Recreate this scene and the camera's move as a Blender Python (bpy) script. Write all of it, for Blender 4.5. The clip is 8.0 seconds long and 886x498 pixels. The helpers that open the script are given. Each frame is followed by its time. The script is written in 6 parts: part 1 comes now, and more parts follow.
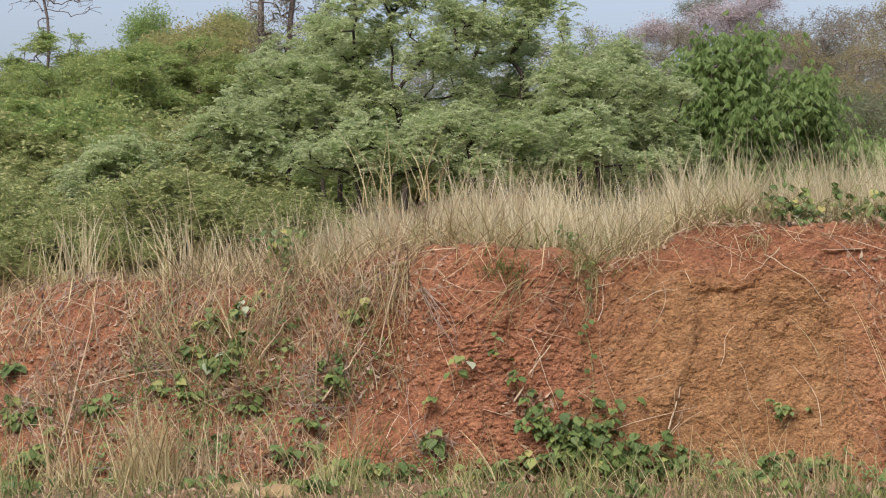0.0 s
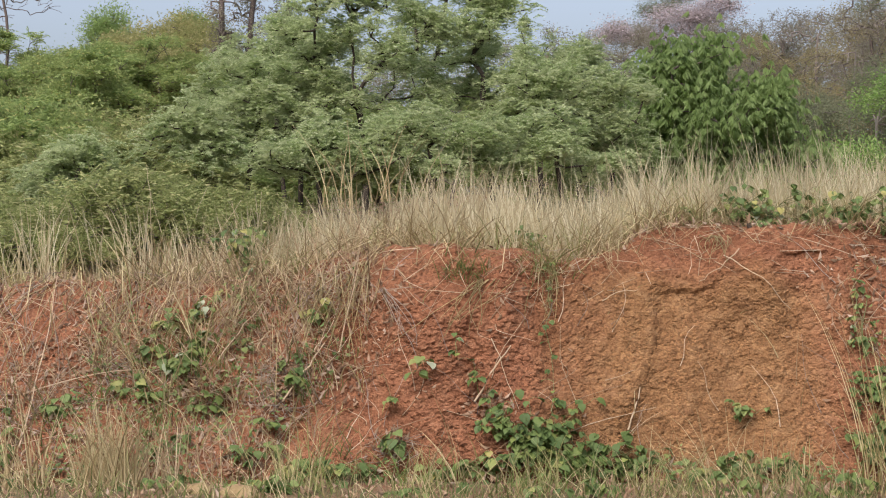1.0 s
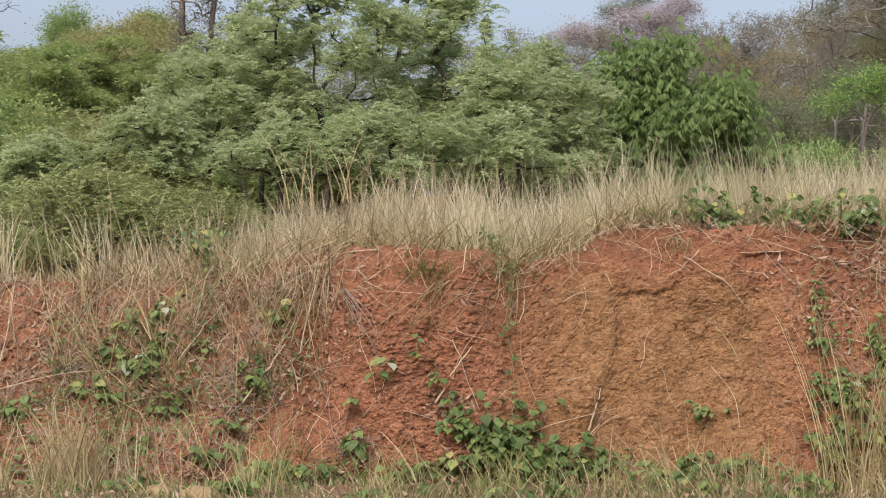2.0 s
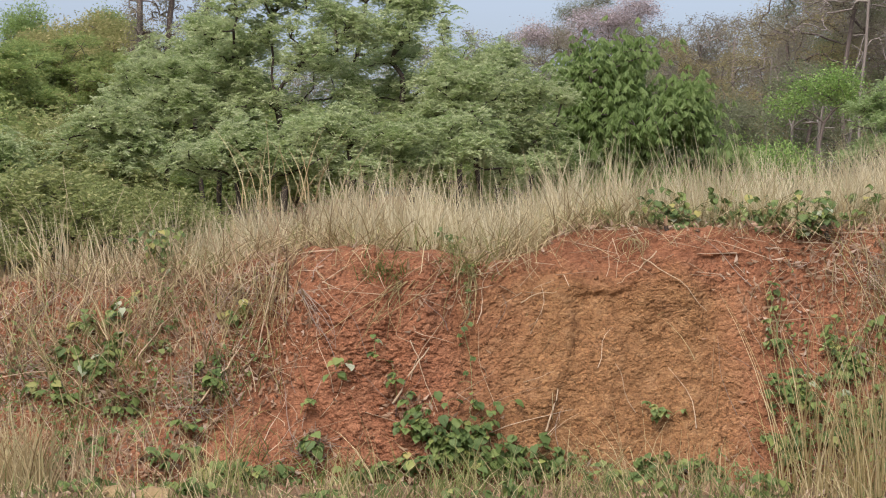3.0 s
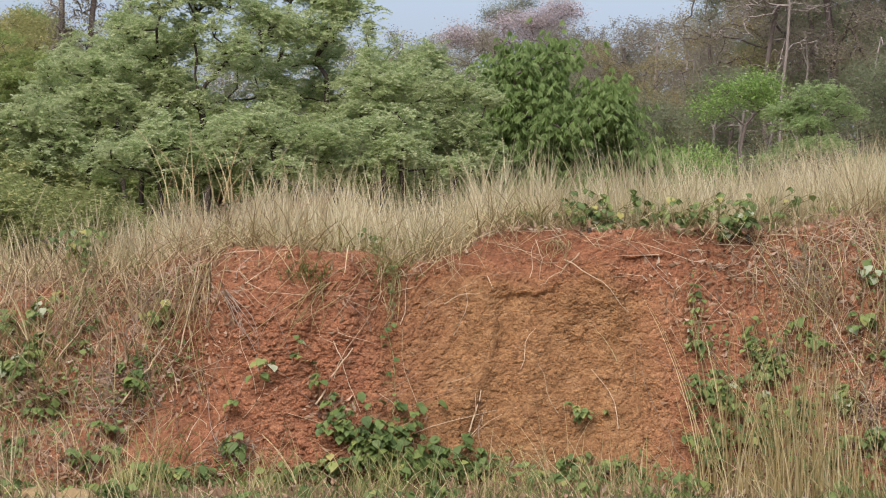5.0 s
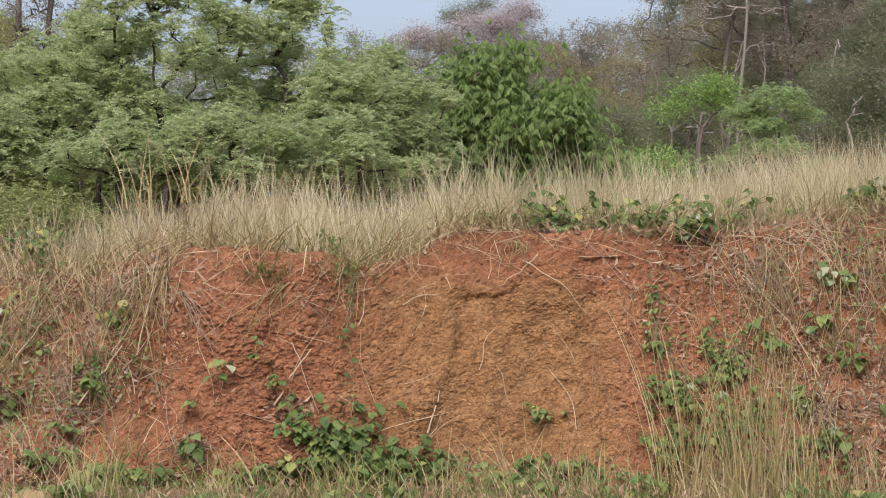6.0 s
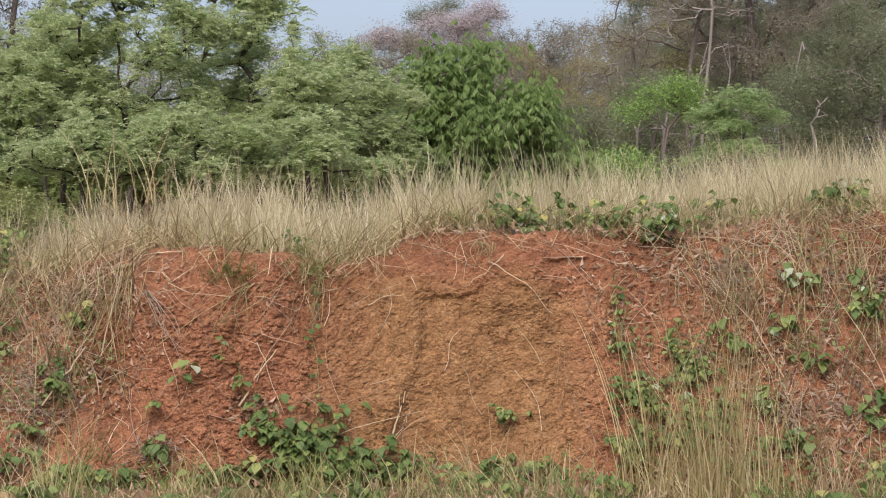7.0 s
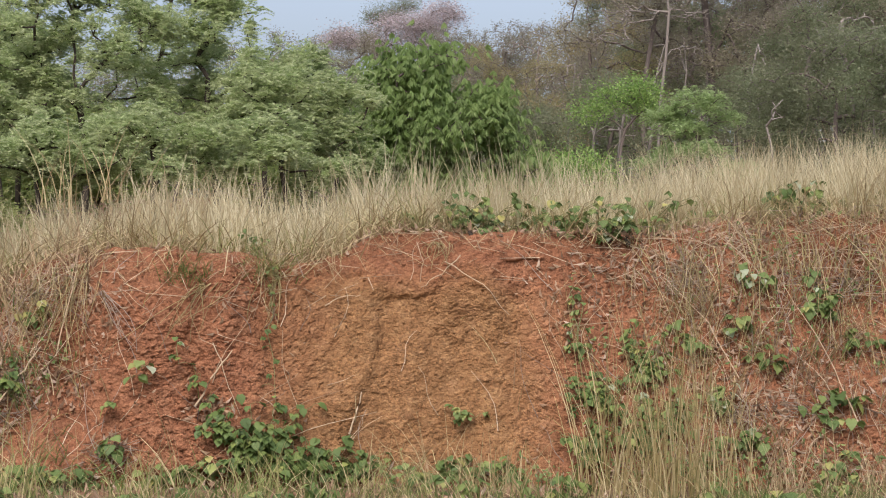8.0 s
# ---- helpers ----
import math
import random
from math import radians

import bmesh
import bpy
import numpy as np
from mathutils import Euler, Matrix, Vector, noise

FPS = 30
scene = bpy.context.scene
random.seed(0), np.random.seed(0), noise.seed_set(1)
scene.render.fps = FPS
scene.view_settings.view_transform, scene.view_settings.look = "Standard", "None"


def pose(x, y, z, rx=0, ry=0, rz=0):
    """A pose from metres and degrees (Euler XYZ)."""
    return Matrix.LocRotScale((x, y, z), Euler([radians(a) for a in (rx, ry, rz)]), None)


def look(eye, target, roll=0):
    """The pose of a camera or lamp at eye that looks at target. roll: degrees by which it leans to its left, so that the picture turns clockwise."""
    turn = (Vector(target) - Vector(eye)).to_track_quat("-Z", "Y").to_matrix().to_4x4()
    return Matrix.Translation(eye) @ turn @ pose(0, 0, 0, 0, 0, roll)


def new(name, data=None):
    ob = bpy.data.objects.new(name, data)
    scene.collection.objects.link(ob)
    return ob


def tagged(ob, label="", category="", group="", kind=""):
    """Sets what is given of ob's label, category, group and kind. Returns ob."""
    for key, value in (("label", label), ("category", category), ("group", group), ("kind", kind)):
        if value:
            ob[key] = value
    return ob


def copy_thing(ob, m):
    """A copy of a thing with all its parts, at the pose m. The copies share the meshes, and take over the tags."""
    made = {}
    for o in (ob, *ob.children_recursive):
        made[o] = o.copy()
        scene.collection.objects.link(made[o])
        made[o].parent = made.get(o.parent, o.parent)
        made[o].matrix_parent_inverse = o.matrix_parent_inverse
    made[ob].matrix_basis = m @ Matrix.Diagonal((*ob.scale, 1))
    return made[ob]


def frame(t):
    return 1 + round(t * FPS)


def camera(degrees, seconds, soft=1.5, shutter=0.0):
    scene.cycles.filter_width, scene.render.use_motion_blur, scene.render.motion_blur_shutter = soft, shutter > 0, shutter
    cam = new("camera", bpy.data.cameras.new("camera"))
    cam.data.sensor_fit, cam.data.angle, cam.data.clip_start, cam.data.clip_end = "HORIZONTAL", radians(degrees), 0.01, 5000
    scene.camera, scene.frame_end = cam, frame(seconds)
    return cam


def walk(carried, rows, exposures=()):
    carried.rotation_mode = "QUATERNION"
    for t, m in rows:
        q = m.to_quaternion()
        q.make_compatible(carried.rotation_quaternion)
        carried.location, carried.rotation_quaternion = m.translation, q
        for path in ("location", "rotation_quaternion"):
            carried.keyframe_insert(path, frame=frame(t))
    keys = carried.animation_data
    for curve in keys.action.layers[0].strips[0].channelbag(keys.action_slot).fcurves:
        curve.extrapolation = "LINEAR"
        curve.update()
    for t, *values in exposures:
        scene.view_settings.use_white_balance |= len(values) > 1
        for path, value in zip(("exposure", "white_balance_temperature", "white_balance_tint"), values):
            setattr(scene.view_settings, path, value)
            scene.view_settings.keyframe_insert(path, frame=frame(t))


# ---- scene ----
# The camera stands on the verge and pans slowly to the right.
EYE = (0.0, 0.0, 1.55)
cam = camera(27.96, 8.0, soft=1.1)
TURNS = (  # seconds, yaw, pitch, roll
    (0.0, 5.073, 2.421, 0.195), (0.5, 4.459, 2.428, 0.163), (1.0, 3.802, 2.430, 0.130), (1.5, 3.204, 2.446, 0.120),
    (3.0, 1.188, 2.480, 0.022), (3.5, 0.607, 2.486, 0.012), (4.0, 0.0, 2.500, -0.010), (4.5, -0.604, 2.506, -0.048),
    (6.0, -2.608, 2.543, -0.108), (6.5, -3.157, 2.557, -0.118), (7.0, -3.715, 2.566, -0.149), (7.5, -4.334, 2.577, -0.185),
    (8.0, -5.111, 2.590, -0.217),
)
walk(cam, [(t, pose(*EYE, 90 + p, r, y)) for t, y, p, r in TURNS], [(0.0, 0.65, 6650, 17), (8.0, 0.65, 6650, 17)])

# ---- world and sun ----
SUN_ELEV, SUN_AZ = radians(50), radians(200)  # azimuth clockwise from +y
world = bpy.data.worlds.new("hazy_sky")
scene.world = world
world.use_nodes = True
wn = world.node_tree.nodes
sky = wn.new("ShaderNodeTexSky")
sky.sky_type = "NISHITA"
sky.sun_disc = False
sky.sun_elevation, sky.sun_rotation = SUN_ELEV, SUN_AZ
sky.air_density, sky.dust_density, sky.ozone_density = 1.35, 7.5, 6.0
wn["Background"].inputs["Strength"].default_value = 0.18
pale = wn.new("ShaderNodeHueSaturation")  # the haze of the dry season takes the blue out
pale.inputs["Saturation"].default_value = 0.72
world.node_tree.links.new(sky.outputs["Color"], pale.inputs["Color"])
world.node_tree.links.new(pale.outputs["Color"], wn["Background"].inputs["Color"])
sun = new("sun", bpy.data.lights.new("sun", "SUN"))
sun.data.energy, sun.data.angle, sun.data.color = 0.95, radians(35), (1.0, 0.95, 0.87)
sun.matrix_world = look((math.sin(SUN_AZ) * math.cos(SUN_ELEV) * 60, math.cos(SUN_AZ) * math.cos(SUN_ELEV) * 60, math.sin(SUN_ELEV) * 60), (0, 0, 0))


# ---- materials ----
class Mat:
    """A small builder for node materials."""

    def __init__(self, name, rough=0.8, spec=0.3):
        self.m = bpy.data.materials.new(name)
        self.m.use_nodes = True
        self.nt = self.m.node_tree
        self.b = self.nt.nodes["Principled BSDF"]
        self.out = self.nt.nodes["Material Output"]
        self.b.inputs["Roughness"].default_value = rough
        self.b.inputs["Specular IOR Level"].default_value = spec
        self.co = self.n("ShaderNodeTexCoord").outputs["Object"]

    def n(self, kind, **kw):
        node = self.nt.nodes.new(kind)
        for k, v in kw.items():
            node.inputs[k].default_value = v
        return node

    def link(self, a, b):
        self.nt.links.new(a, b)

    def noise(self, scale, detail=6.0, rough=0.6, stretch=None):
        t = self.n("ShaderNodeTexNoise", Scale=scale, Detail=detail, Roughness=rough)
        src = self.co
        if stretch:
            mp = self.n("ShaderNodeMapping", Scale=stretch)
            self.link(src, mp.inputs["Vector"])
            src = mp.outputs["Vector"]
        self.link(src, t.inputs["Vector"])
        return t.outputs["Fac"]

    def ramp(self, fac, stops):
        r = self.nt.nodes.new("ShaderNodeValToRGB")
        el = r.color_ramp.elements
        while len(el) < len(stops):
            el.new(0.5)
        for e, (p, c) in zip(el, stops):
            e.position, e.color = p, (*c, 1) if len(c) == 3 else c
        self.link(fac, r.inputs["Fac"])
        return r.outputs["Color"]

    def mix(self, fac, a, b, blend="MIX"):
        x = self.nt.nodes.new("ShaderNodeMix")
        x.data_type, x.blend_type = "RGBA", blend
        for sock, v in ((x.inputs["Factor"], fac), (x.inputs["A"], a), (x.inputs["B"], b)):
            if isinstance(v, bpy.types.NodeSocket):
                self.link(v, sock)
            elif isinstance(v, (int, float)):
                sock.default_value = v
            else:
                sock.default_value = (*v, 1)
        return x.outputs["Result"]

    def colour(self, c):
        if isinstance(c, bpy.types.NodeSocket):
            self.link(c, self.b.inputs["Base Color"])
        else:
            self.b.inputs["Base Color"].default_value = (*c, 1)
        return self

    def bump(self, height, strength=0.5, distance=0.02):
        bp = self.n("ShaderNodeBump", Strength=strength, Distance=distance)
        self.link(height, bp.inputs["Height"])
        self.link(bp.outputs["Normal"], self.b.inputs["Normal"])
        return self

    def leafy(self, through_col, amount=0.3):
        tr = self.n("ShaderNodeBsdfTranslucent")
        if isinstance(through_col, bpy.types.NodeSocket):
            self.link(through_col, tr.inputs["Color"])
        else:
            tr.inputs["Color"].default_value = (*through_col, 1)
        ms = self.n("ShaderNodeMixShader", Fac=amount)
        self.link(self.b.outputs["BSDF"], ms.inputs[1])
        self.link(tr.outputs["BSDF"], ms.inputs[2])
        self.link(ms.outputs["Shader"], self.out.inputs["Surface"])
        return self

    def island(self):
        return self.n("ShaderNodeNewGeometry").outputs["Random Per Island"]

    def each(self):
        return self.n("ShaderNodeObjectInfo").outputs["Random"]


def foliage(name, stops, amount=0.42, rough=0.55, patch=None, by_object=False):
    """Leaves: colour varies leaf by leaf and in soft patches across the crown."""
    k = Mat(name, rough, 0.35)
    col = k.ramp(k.each() if by_object else k.island(), stops)
    if patch:
        blot = k.ramp(k.noise(patch[0], 3.0), [(0.38, (0, 0, 0)), (0.66, (1, 1, 1))])
        col = k.mix(blot, col, k.mix(0.65, col, patch[1]))
    k.colour(col)
    k.leafy(k.mix(0.35, col, (0.24, 0.31, 0.10)), amount)
    return k.m


def straw(name, stops, amount=0.2, by_object=False):
    k = Mat(name, 0.65, 0.25)
    col = k.ramp(k.each() if by_object else k.island(), stops)
    col = k.mix(k.ramp(k.noise(1.1, 3.0), [(0.35, (0, 0, 0)), (0.65, (0.6, 0.6, 0.6))]), col, k.mix(0.6, col, (0.26, 0.20, 0.12)))
    k.colour(col)
    k.leafy(col, amount)
    return k.m


def bark(name, dark, light, scale=14.0):
    k = Mat(name, 0.9, 0.15)
    f = k.noise(scale, 8.0, 0.65, (1.0, 1.0, 0.25))
    k.colour(k.mix(k.noise(2.0, 3.0), k.ramp(f, [(0.3, dark), (0.7, light)]), k.ramp(f, [(0.3, light), (0.7, dark)])))
    k.bump(f, 0.6, 0.02)
    return k.m


def soil_material():
    """Red laterite with an ochre layer in the cut face and a pale dusty crust."""
    k = Mat("laterite", 0.95, 0.1)
    sep = k.n("ShaderNodeSeparateXYZ")
    k.link(k.co, sep.inputs["Vector"])
    big = k.noise(1.3, 5.0, 0.6)
    mid = k.noise(9.0, 8.0, 0.7, (1.0, 1.0, 1.6))
    fine = k.noise(55.0, 8.0, 0.75, (1.0, 1.0, 1.5))
    red = k.ramp(mid, [(0.28, (0.153, 0.065, 0.035)), (0.5, (0.232, 0.104, 0.056)), (0.72, (0.288, 0.146, 0.083))])
    ochre = k.ramp(mid, [(0.28, (0.143, 0.073, 0.034)), (0.5, (0.220, 0.119, 0.055)), (0.72, (0.280, 0.167, 0.084))])

    def band(sock, lo, hi, soft, wobble=0.9):
        # 1 between lo and hi with soft, ragged borders
        add = k.n("ShaderNodeMath")
        add.operation = "MULTIPLY_ADD"
        k.link(big, add.inputs[0])
        add.inputs[1].default_value = wobble
        k.link(sock, add.inputs[2])
        outs = []
        for edge, sign in ((lo + wobble / 2, 1), (hi + wobble / 2, -1)):
            mr = k.n("ShaderNodeMapRange")
            mr.interpolation_type = "SMOOTHSTEP"
            mr.inputs["From Min"].default_value = edge - soft * sign
            mr.inputs["From Max"].default_value = edge + soft * sign
            k.link(add.outputs[0], mr.inputs["Value"])
            outs.append(mr.outputs["Result"])
        mul = k.n("ShaderNodeMath")
        mul.operation = "MULTIPLY"
        k.link(outs[0], mul.inputs[0])
        k.link(outs[1], mul.inputs[1])
        return mul.outputs[0]

    def both(a, b):
        mul = k.n("ShaderNodeMath")
        mul.operation = "MULTIPLY"
        k.link(a, mul.inputs[0])
        k.link(b, mul.inputs[1])
        return mul.outputs[0]

    layer = both(band(sep.outputs["X"], 0.0, 1.9, 0.42), band(sep.outputs["Z"], 0.5, 1.90, 0.18, 0.5))
    col = k.mix(layer, red, ochre)
    dust = k.ramp(k.noise(3.1, 6.0, 0.7), [(0.55, (0, 0, 0)), (0.8, (0.45, 0.45, 0.45))])
    col = k.mix(dust, col, (0.29, 0.168, 0.100))
    speck = k.ramp(fine, [(0.25, (0.55, 0.52, 0.5)), (0.5, (1, 1, 1)), (0.78, (1.25, 1.22, 1.2))])
    col = k.mix(0.9, col, speck, "MULTIPLY")
    # crumbs: small lumps of soil, each a little lighter or darker, with dark joints
    vor = k.n("ShaderNodeTexVoronoi", Scale=62.0, Randomness=1.0)
    warp = k.n("ShaderNodeTexNoise", Scale=30.0, Detail=3.0)
    k.link(k.co, warp.inputs["Vector"])
    k.link(k.mix(0.03, k.co, warp.outputs["Color"]), vor.inputs["Vector"])
    grey = k.n("ShaderNodeSeparateColor")
    k.link(vor.outputs["Color"], grey.inputs["Color"])
    crumb = k.ramp(grey.outputs["Red"], [(0.0, (0.62, 0.60, 0.60)), (0.5, (1.0, 1.0, 1.0)), (1.0, (1.35, 1.33, 1.3))])
    where = k.ramp(k.noise(6.0, 4.0, 0.6), [(0.35, (0.25, 0.25, 0.25)), (0.6, (0.9, 0.9, 0.9))])
    k.colour(k.mix(where, col, k.mix(1.0, col, crumb, "MULTIPLY")))
    lump = k.ramp(vor.outputs["Distance"], [(0.0, (1, 1, 1)), (0.75, (0, 0, 0))])
    k.bump(k.mix(0.45, lump, fine), 0.9, 0.02)
    return k.m


def turf_material():
    """Earth of the verge and the plateau, mostly hidden by litter and grass."""
    k = Mat("earth_and_litter", 0.95, 0.1)
    a, f = k.noise(2.0, 6.0, 0.65), k.noise(40.0, 6.0, 0.7)
    col = k.ramp(a, [(0.35, (0.20, 0.10, 0.058)), (0.5, (0.17, 0.12, 0.07)), (0.68, (0.10, 0.095, 0.045))])
    k.colour(k.mix(0.8, col, k.ramp(f, [(0.3, (0.6, 0.6, 0.6)), (0.7, (1.3, 1.3, 1.3))]), "MULTIPLY"))
    k.bump(f, 0.7, 0.03)
    return k.m


SOIL, TURF = soil_material(), turf_material()
STRAW = straw("dry_straw", [(0.0, (0.188, 0.127, 0.059)), (0.2, (0.324, 0.245, 0.121)), (0.55, (0.427, 0.347, 0.183)), (0.85, (0.530, 0.456, 0.264)), (1.0, (0.324, 0.329, 0.132))])
PALE_STRAW = straw("pale_stalk", [(0.0, (0.379, 0.307, 0.172)), (0.4, (0.496, 0.437, 0.266)), (1.0, (0.650, 0.605, 0.413))], 0.3)
STRAW_RED = straw("russet_straw", [(0.0, (0.165, 0.108, 0.060)), (0.3, (0.285, 0.198, 0.112)), (0.7, (0.410, 0.310, 0.180)), (1.0, (0.580, 0.480, 0.310))])
STRAW_GREEN = straw("half_green_grass", [(0.0, (0.123, 0.180, 0.043)), (0.35, (0.211, 0.255, 0.077)), (0.6, (0.370, 0.341, 0.146)), (1.0, (0.484, 0.435, 0.223))], 0.28)
GREENBLADE = foliage("fresh_grass", [(0.0, (0.060, 0.095, 0.022)), (0.5, (0.105, 0.148, 0.038)), (0.85, (0.180, 0.192, 0.062)), (1.0, (0.330, 0.265, 0.130))], 0.35, 0.6)
STEM = straw("dead_stem", [(0.0, (0.22, 0.15, 0.10)), (0.5, (0.42, 0.31, 0.20)), (1.0, (0.58, 0.47, 0.34))], 0.05)
STALK = straw("standing_stalk", [(0.0, (0.15, 0.15, 0.05)), (0.3, (0.30, 0.24, 0.105)), (0.6, (0.39, 0.315, 0.145)), (0.85, (0.48, 0.40, 0.205)), (1.0, (0.62, 0.54, 0.33))], 0.25, True)
TWIG = straw("grey_twig", [(0.0, (0.11, 0.085, 0.075)), (0.6, (0.24, 0.19, 0.16)), (1.0, (0.36, 0.31, 0.27))], 0.02)
LITTER = straw("leaf_litter", [(0.0, (0.104, 0.056, 0.034)), (0.4, (0.224, 0.128, 0.075)), (0.8, (0.320, 0.210, 0.135)), (1.0, (0.400, 0.315, 0.247))], 0.1)
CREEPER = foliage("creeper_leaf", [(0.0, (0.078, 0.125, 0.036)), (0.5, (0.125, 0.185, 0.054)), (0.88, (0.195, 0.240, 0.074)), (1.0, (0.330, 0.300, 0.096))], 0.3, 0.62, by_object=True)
# darker copy of the creeper leaf, with shade put into its colour
CREEPER_SHADED = foliage("shaded_creeper_leaf", [(0.0, (0.056, 0.096, 0.027)), (0.6, (0.096, 0.146, 0.038)), (0.93, (0.155, 0.205, 0.054)), (1.0, (0.253, 0.270, 0.076))], 0.25, 0.62, by_object=True)
HERB = foliage("herb_leaf", [(0.0, (0.072, 0.119, 0.034)), (0.5, (0.119, 0.180, 0.054)), (0.85, (0.183, 0.237, 0.077)), (1.0, (0.255, 0.275, 0.108))], 0.3, 0.6)
PALE_LEAF = foliage("pale_leaf_back", [(0.0, (0.240, 0.288, 0.176)), (1.0, (0.384, 0.416, 0.288))], 0.3, 0.6, by_object=True)
GREENSTEM = foliage("creeper_stem", [(0.0, (0.12, 0.15, 0.05)), (1.0, (0.25, 0.22, 0.10))], 0.05)
# the pale stop and pale patches paint the sky's glint on the leaf clusters
FEATHERY = foliage("feathery_leaf", [(0.0, (0.205, 0.290, 0.105)), (0.4, (0.280, 0.370, 0.150)), (0.75, (0.360, 0.440, 0.205)), (1.0, (0.600, 0.640, 0.410))], 0.58, 0.65, (3.4, (0.570, 0.610, 0.370)))
DARKLEAF = foliage("deep_green_leaf", [(0.0, (0.245, 0.350, 0.130)), (0.6, (0.295, 0.405, 0.158)), (1.0, (0.350, 0.455, 0.190))], 0.7, 0.65, (1.3, (0.285, 0.400, 0.130)))
BRIGHTLEAF = foliage("bright_green_leaf", [(0.0, (0.108, 0.216, 0.045)), (0.6, (0.190, 0.319, 0.075)), (1.0, (0.324, 0.448, 0.135))], 0.36)
HILLLEAF = foliage("hillside_leaf", [(0.0, (0.140, 0.212, 0.066)), (0.5, (0.228, 0.322, 0.100)), (0.85, (0.330, 0.420, 0.140)), (1.0, (0.500, 0.470, 0.175))], 0.52, 0.7, (0.7, (0.321, 0.333, 0.134)))
THICKET = foliage("thicket_leaf", [(0.0, (0.150, 0.190, 0.062)), (0.5, (0.235, 0.280, 0.094)), (0.85, (0.360, 0.355, 0.155)), (1.0, (0.460, 0.420, 0.215))], 0.42, 0.7, (1.3, (0.255, 0.280, 0.110)))
# dry brown leaves; distance haze is put into these paler, close-set tones
BROWNLEAF = foliage("hazed_dry_season_leaf", [(0.0, (0.205, 0.185, 0.150)), (0.5, (0.240, 0.216, 0.175)), (1.0, (0.275, 0.250, 0.205))], 0.55, 0.9, (0.22, (0.29, 0.24, 0.165)))
TANLEAF = foliage("tan_dry_leaf", [(0.0, (0.27, 0.205, 0.115)), (0.5, (0.33, 0.255, 0.140)), (1.0, (0.40, 0.315, 0.175))], 0.5, 0.9, (0.5, (0.26, 0.25, 0.12)))
# dull green, its narrow range of tones also carrying painted haze
FARLEAF = foliage("hazed_far_evergreen_leaf", [(0.0, (0.145, 0.178, 0.105)), (0.6, (0.172, 0.208, 0.122)), (1.0, (0.205, 0.238, 0.145))], 0.52, 0.8, (0.25, (0.20, 0.175, 0.13)))
SOFTLEAF = foliage("soft_green_leaf", [(0.0, (0.23, 0.33, 0.13)), (0.5, (0.31, 0.42, 0.18)), (1.0, (0.42, 0.51, 0.26))], 0.6, 0.7)
BROWNBRUSH = foliage("dry_brush_leaf", [(0.0, (0.26, 0.25, 0.10)), (0.5, (0.36, 0.33, 0.14)), (1.0, (0.48, 0.42, 0.21))], 0.5, 0.8, (0.8, (0.22, 0.26, 0.09)))
PINK = foliage("pink_blossom", [(0.0, (0.31, 0.245, 0.255)), (0.6, (0.44, 0.365, 0.385)), (1.0, (0.60, 0.54, 0.55))], 0.35, 0.7)
BARK_DARK = bark("dark_bark", (0.030, 0.024, 0.019), (0.086, 0.071, 0.056))
BARK_BROWN = bark("brown_bark", (0.077, 0.061, 0.054), (0.177, 0.148, 0.129))
BARK_GREY = bark("grey_bark", (0.150, 0.125, 0.110), (0.270, 0.235, 0.205), 9.0)
BARK_PALE = bark("pale_bark", (0.128, 0.110, 0.094), (0.262, 0.238, 0.210), 9.0)


# ---- mesh tools ----
def link_mesh(name, verts, faces, material, parent=None, smooth=False):
    """One object from arrays of vertices and of triangles or quads."""
    verts, faces = np.asarray(verts, np.float32), np.asarray(faces, np.int32)
    me = bpy.data.meshes.new(name)
    me.vertices.add(len(verts))
    me.vertices.foreach_set("co", verts.ravel())
    k = faces.shape[1]
    me.loops.add(faces.size)
    me.loops.foreach_set("vertex_index", faces.ravel())
    me.polygons.add(len(faces))
    me.polygons.foreach_set("loop_start", np.arange(0, faces.size, k, dtype=np.int32))
    if smooth:
        me.polygons.foreach_set("use_smooth", np.ones(len(faces), bool))
    me.materials.append(material)
    me.update(calc_edges=True)
    ob = new(name, me)
    if parent:
        ob.parent = parent
    return ob


def join(parts):
    """Joins (verts, faces) pairs into one."""
    vs, fs, k = [], [], 0
    for v, f in parts:
        if len(v):
            vs.append(v)
            fs.append(f + k)
            k += len(v)
    return np.concatenate(vs), np.concatenate(fs)


def lattice(ix, iy, iz, seed):
    h = (ix.astype(np.int64) * 374761393 + iy.astype(np.int64) * 668265263 + iz.astype(np.int64) * 2147483647 + seed * 1274126177) & 0xFFFFFFFF
    h = ((h ^ (h >> 13)) * 1274126177) & 0xFFFFFFFF
    h = ((h ^ (h >> 16)) * 2246822519) & 0xFFFFFFFF
    return ((h ^ (h >> 15)) & 0xFFFF) / 65535.0 * 2 - 1


def vnoise(x, y, z=0.0, seed=0):
    """Smooth value noise in -1..1 on arrays."""
    x, y, z = np.broadcast_arrays(np.asarray(x, float), np.asarray(y, float), np.asarray(z, float))
    ix, iy, iz = np.floor(x), np.floor(y), np.floor(z)
    fx, fy, fz = x - ix, y - iy, z - iz
    fx, fy, fz = (f * f * (3 - 2 * f) for f in (fx, fy, fz))
    out = 0
    for dx, wx in ((0, 1 - fx), (1, fx)):
        for dy, wy in ((0, 1 - fy), (1, fy)):
            for dz, wz in ((0, 1 - fz), (1, fz)):
                out = out + wx * wy * wz * lattice(ix + dx, iy + dy, iz + dz, seed)
    return out


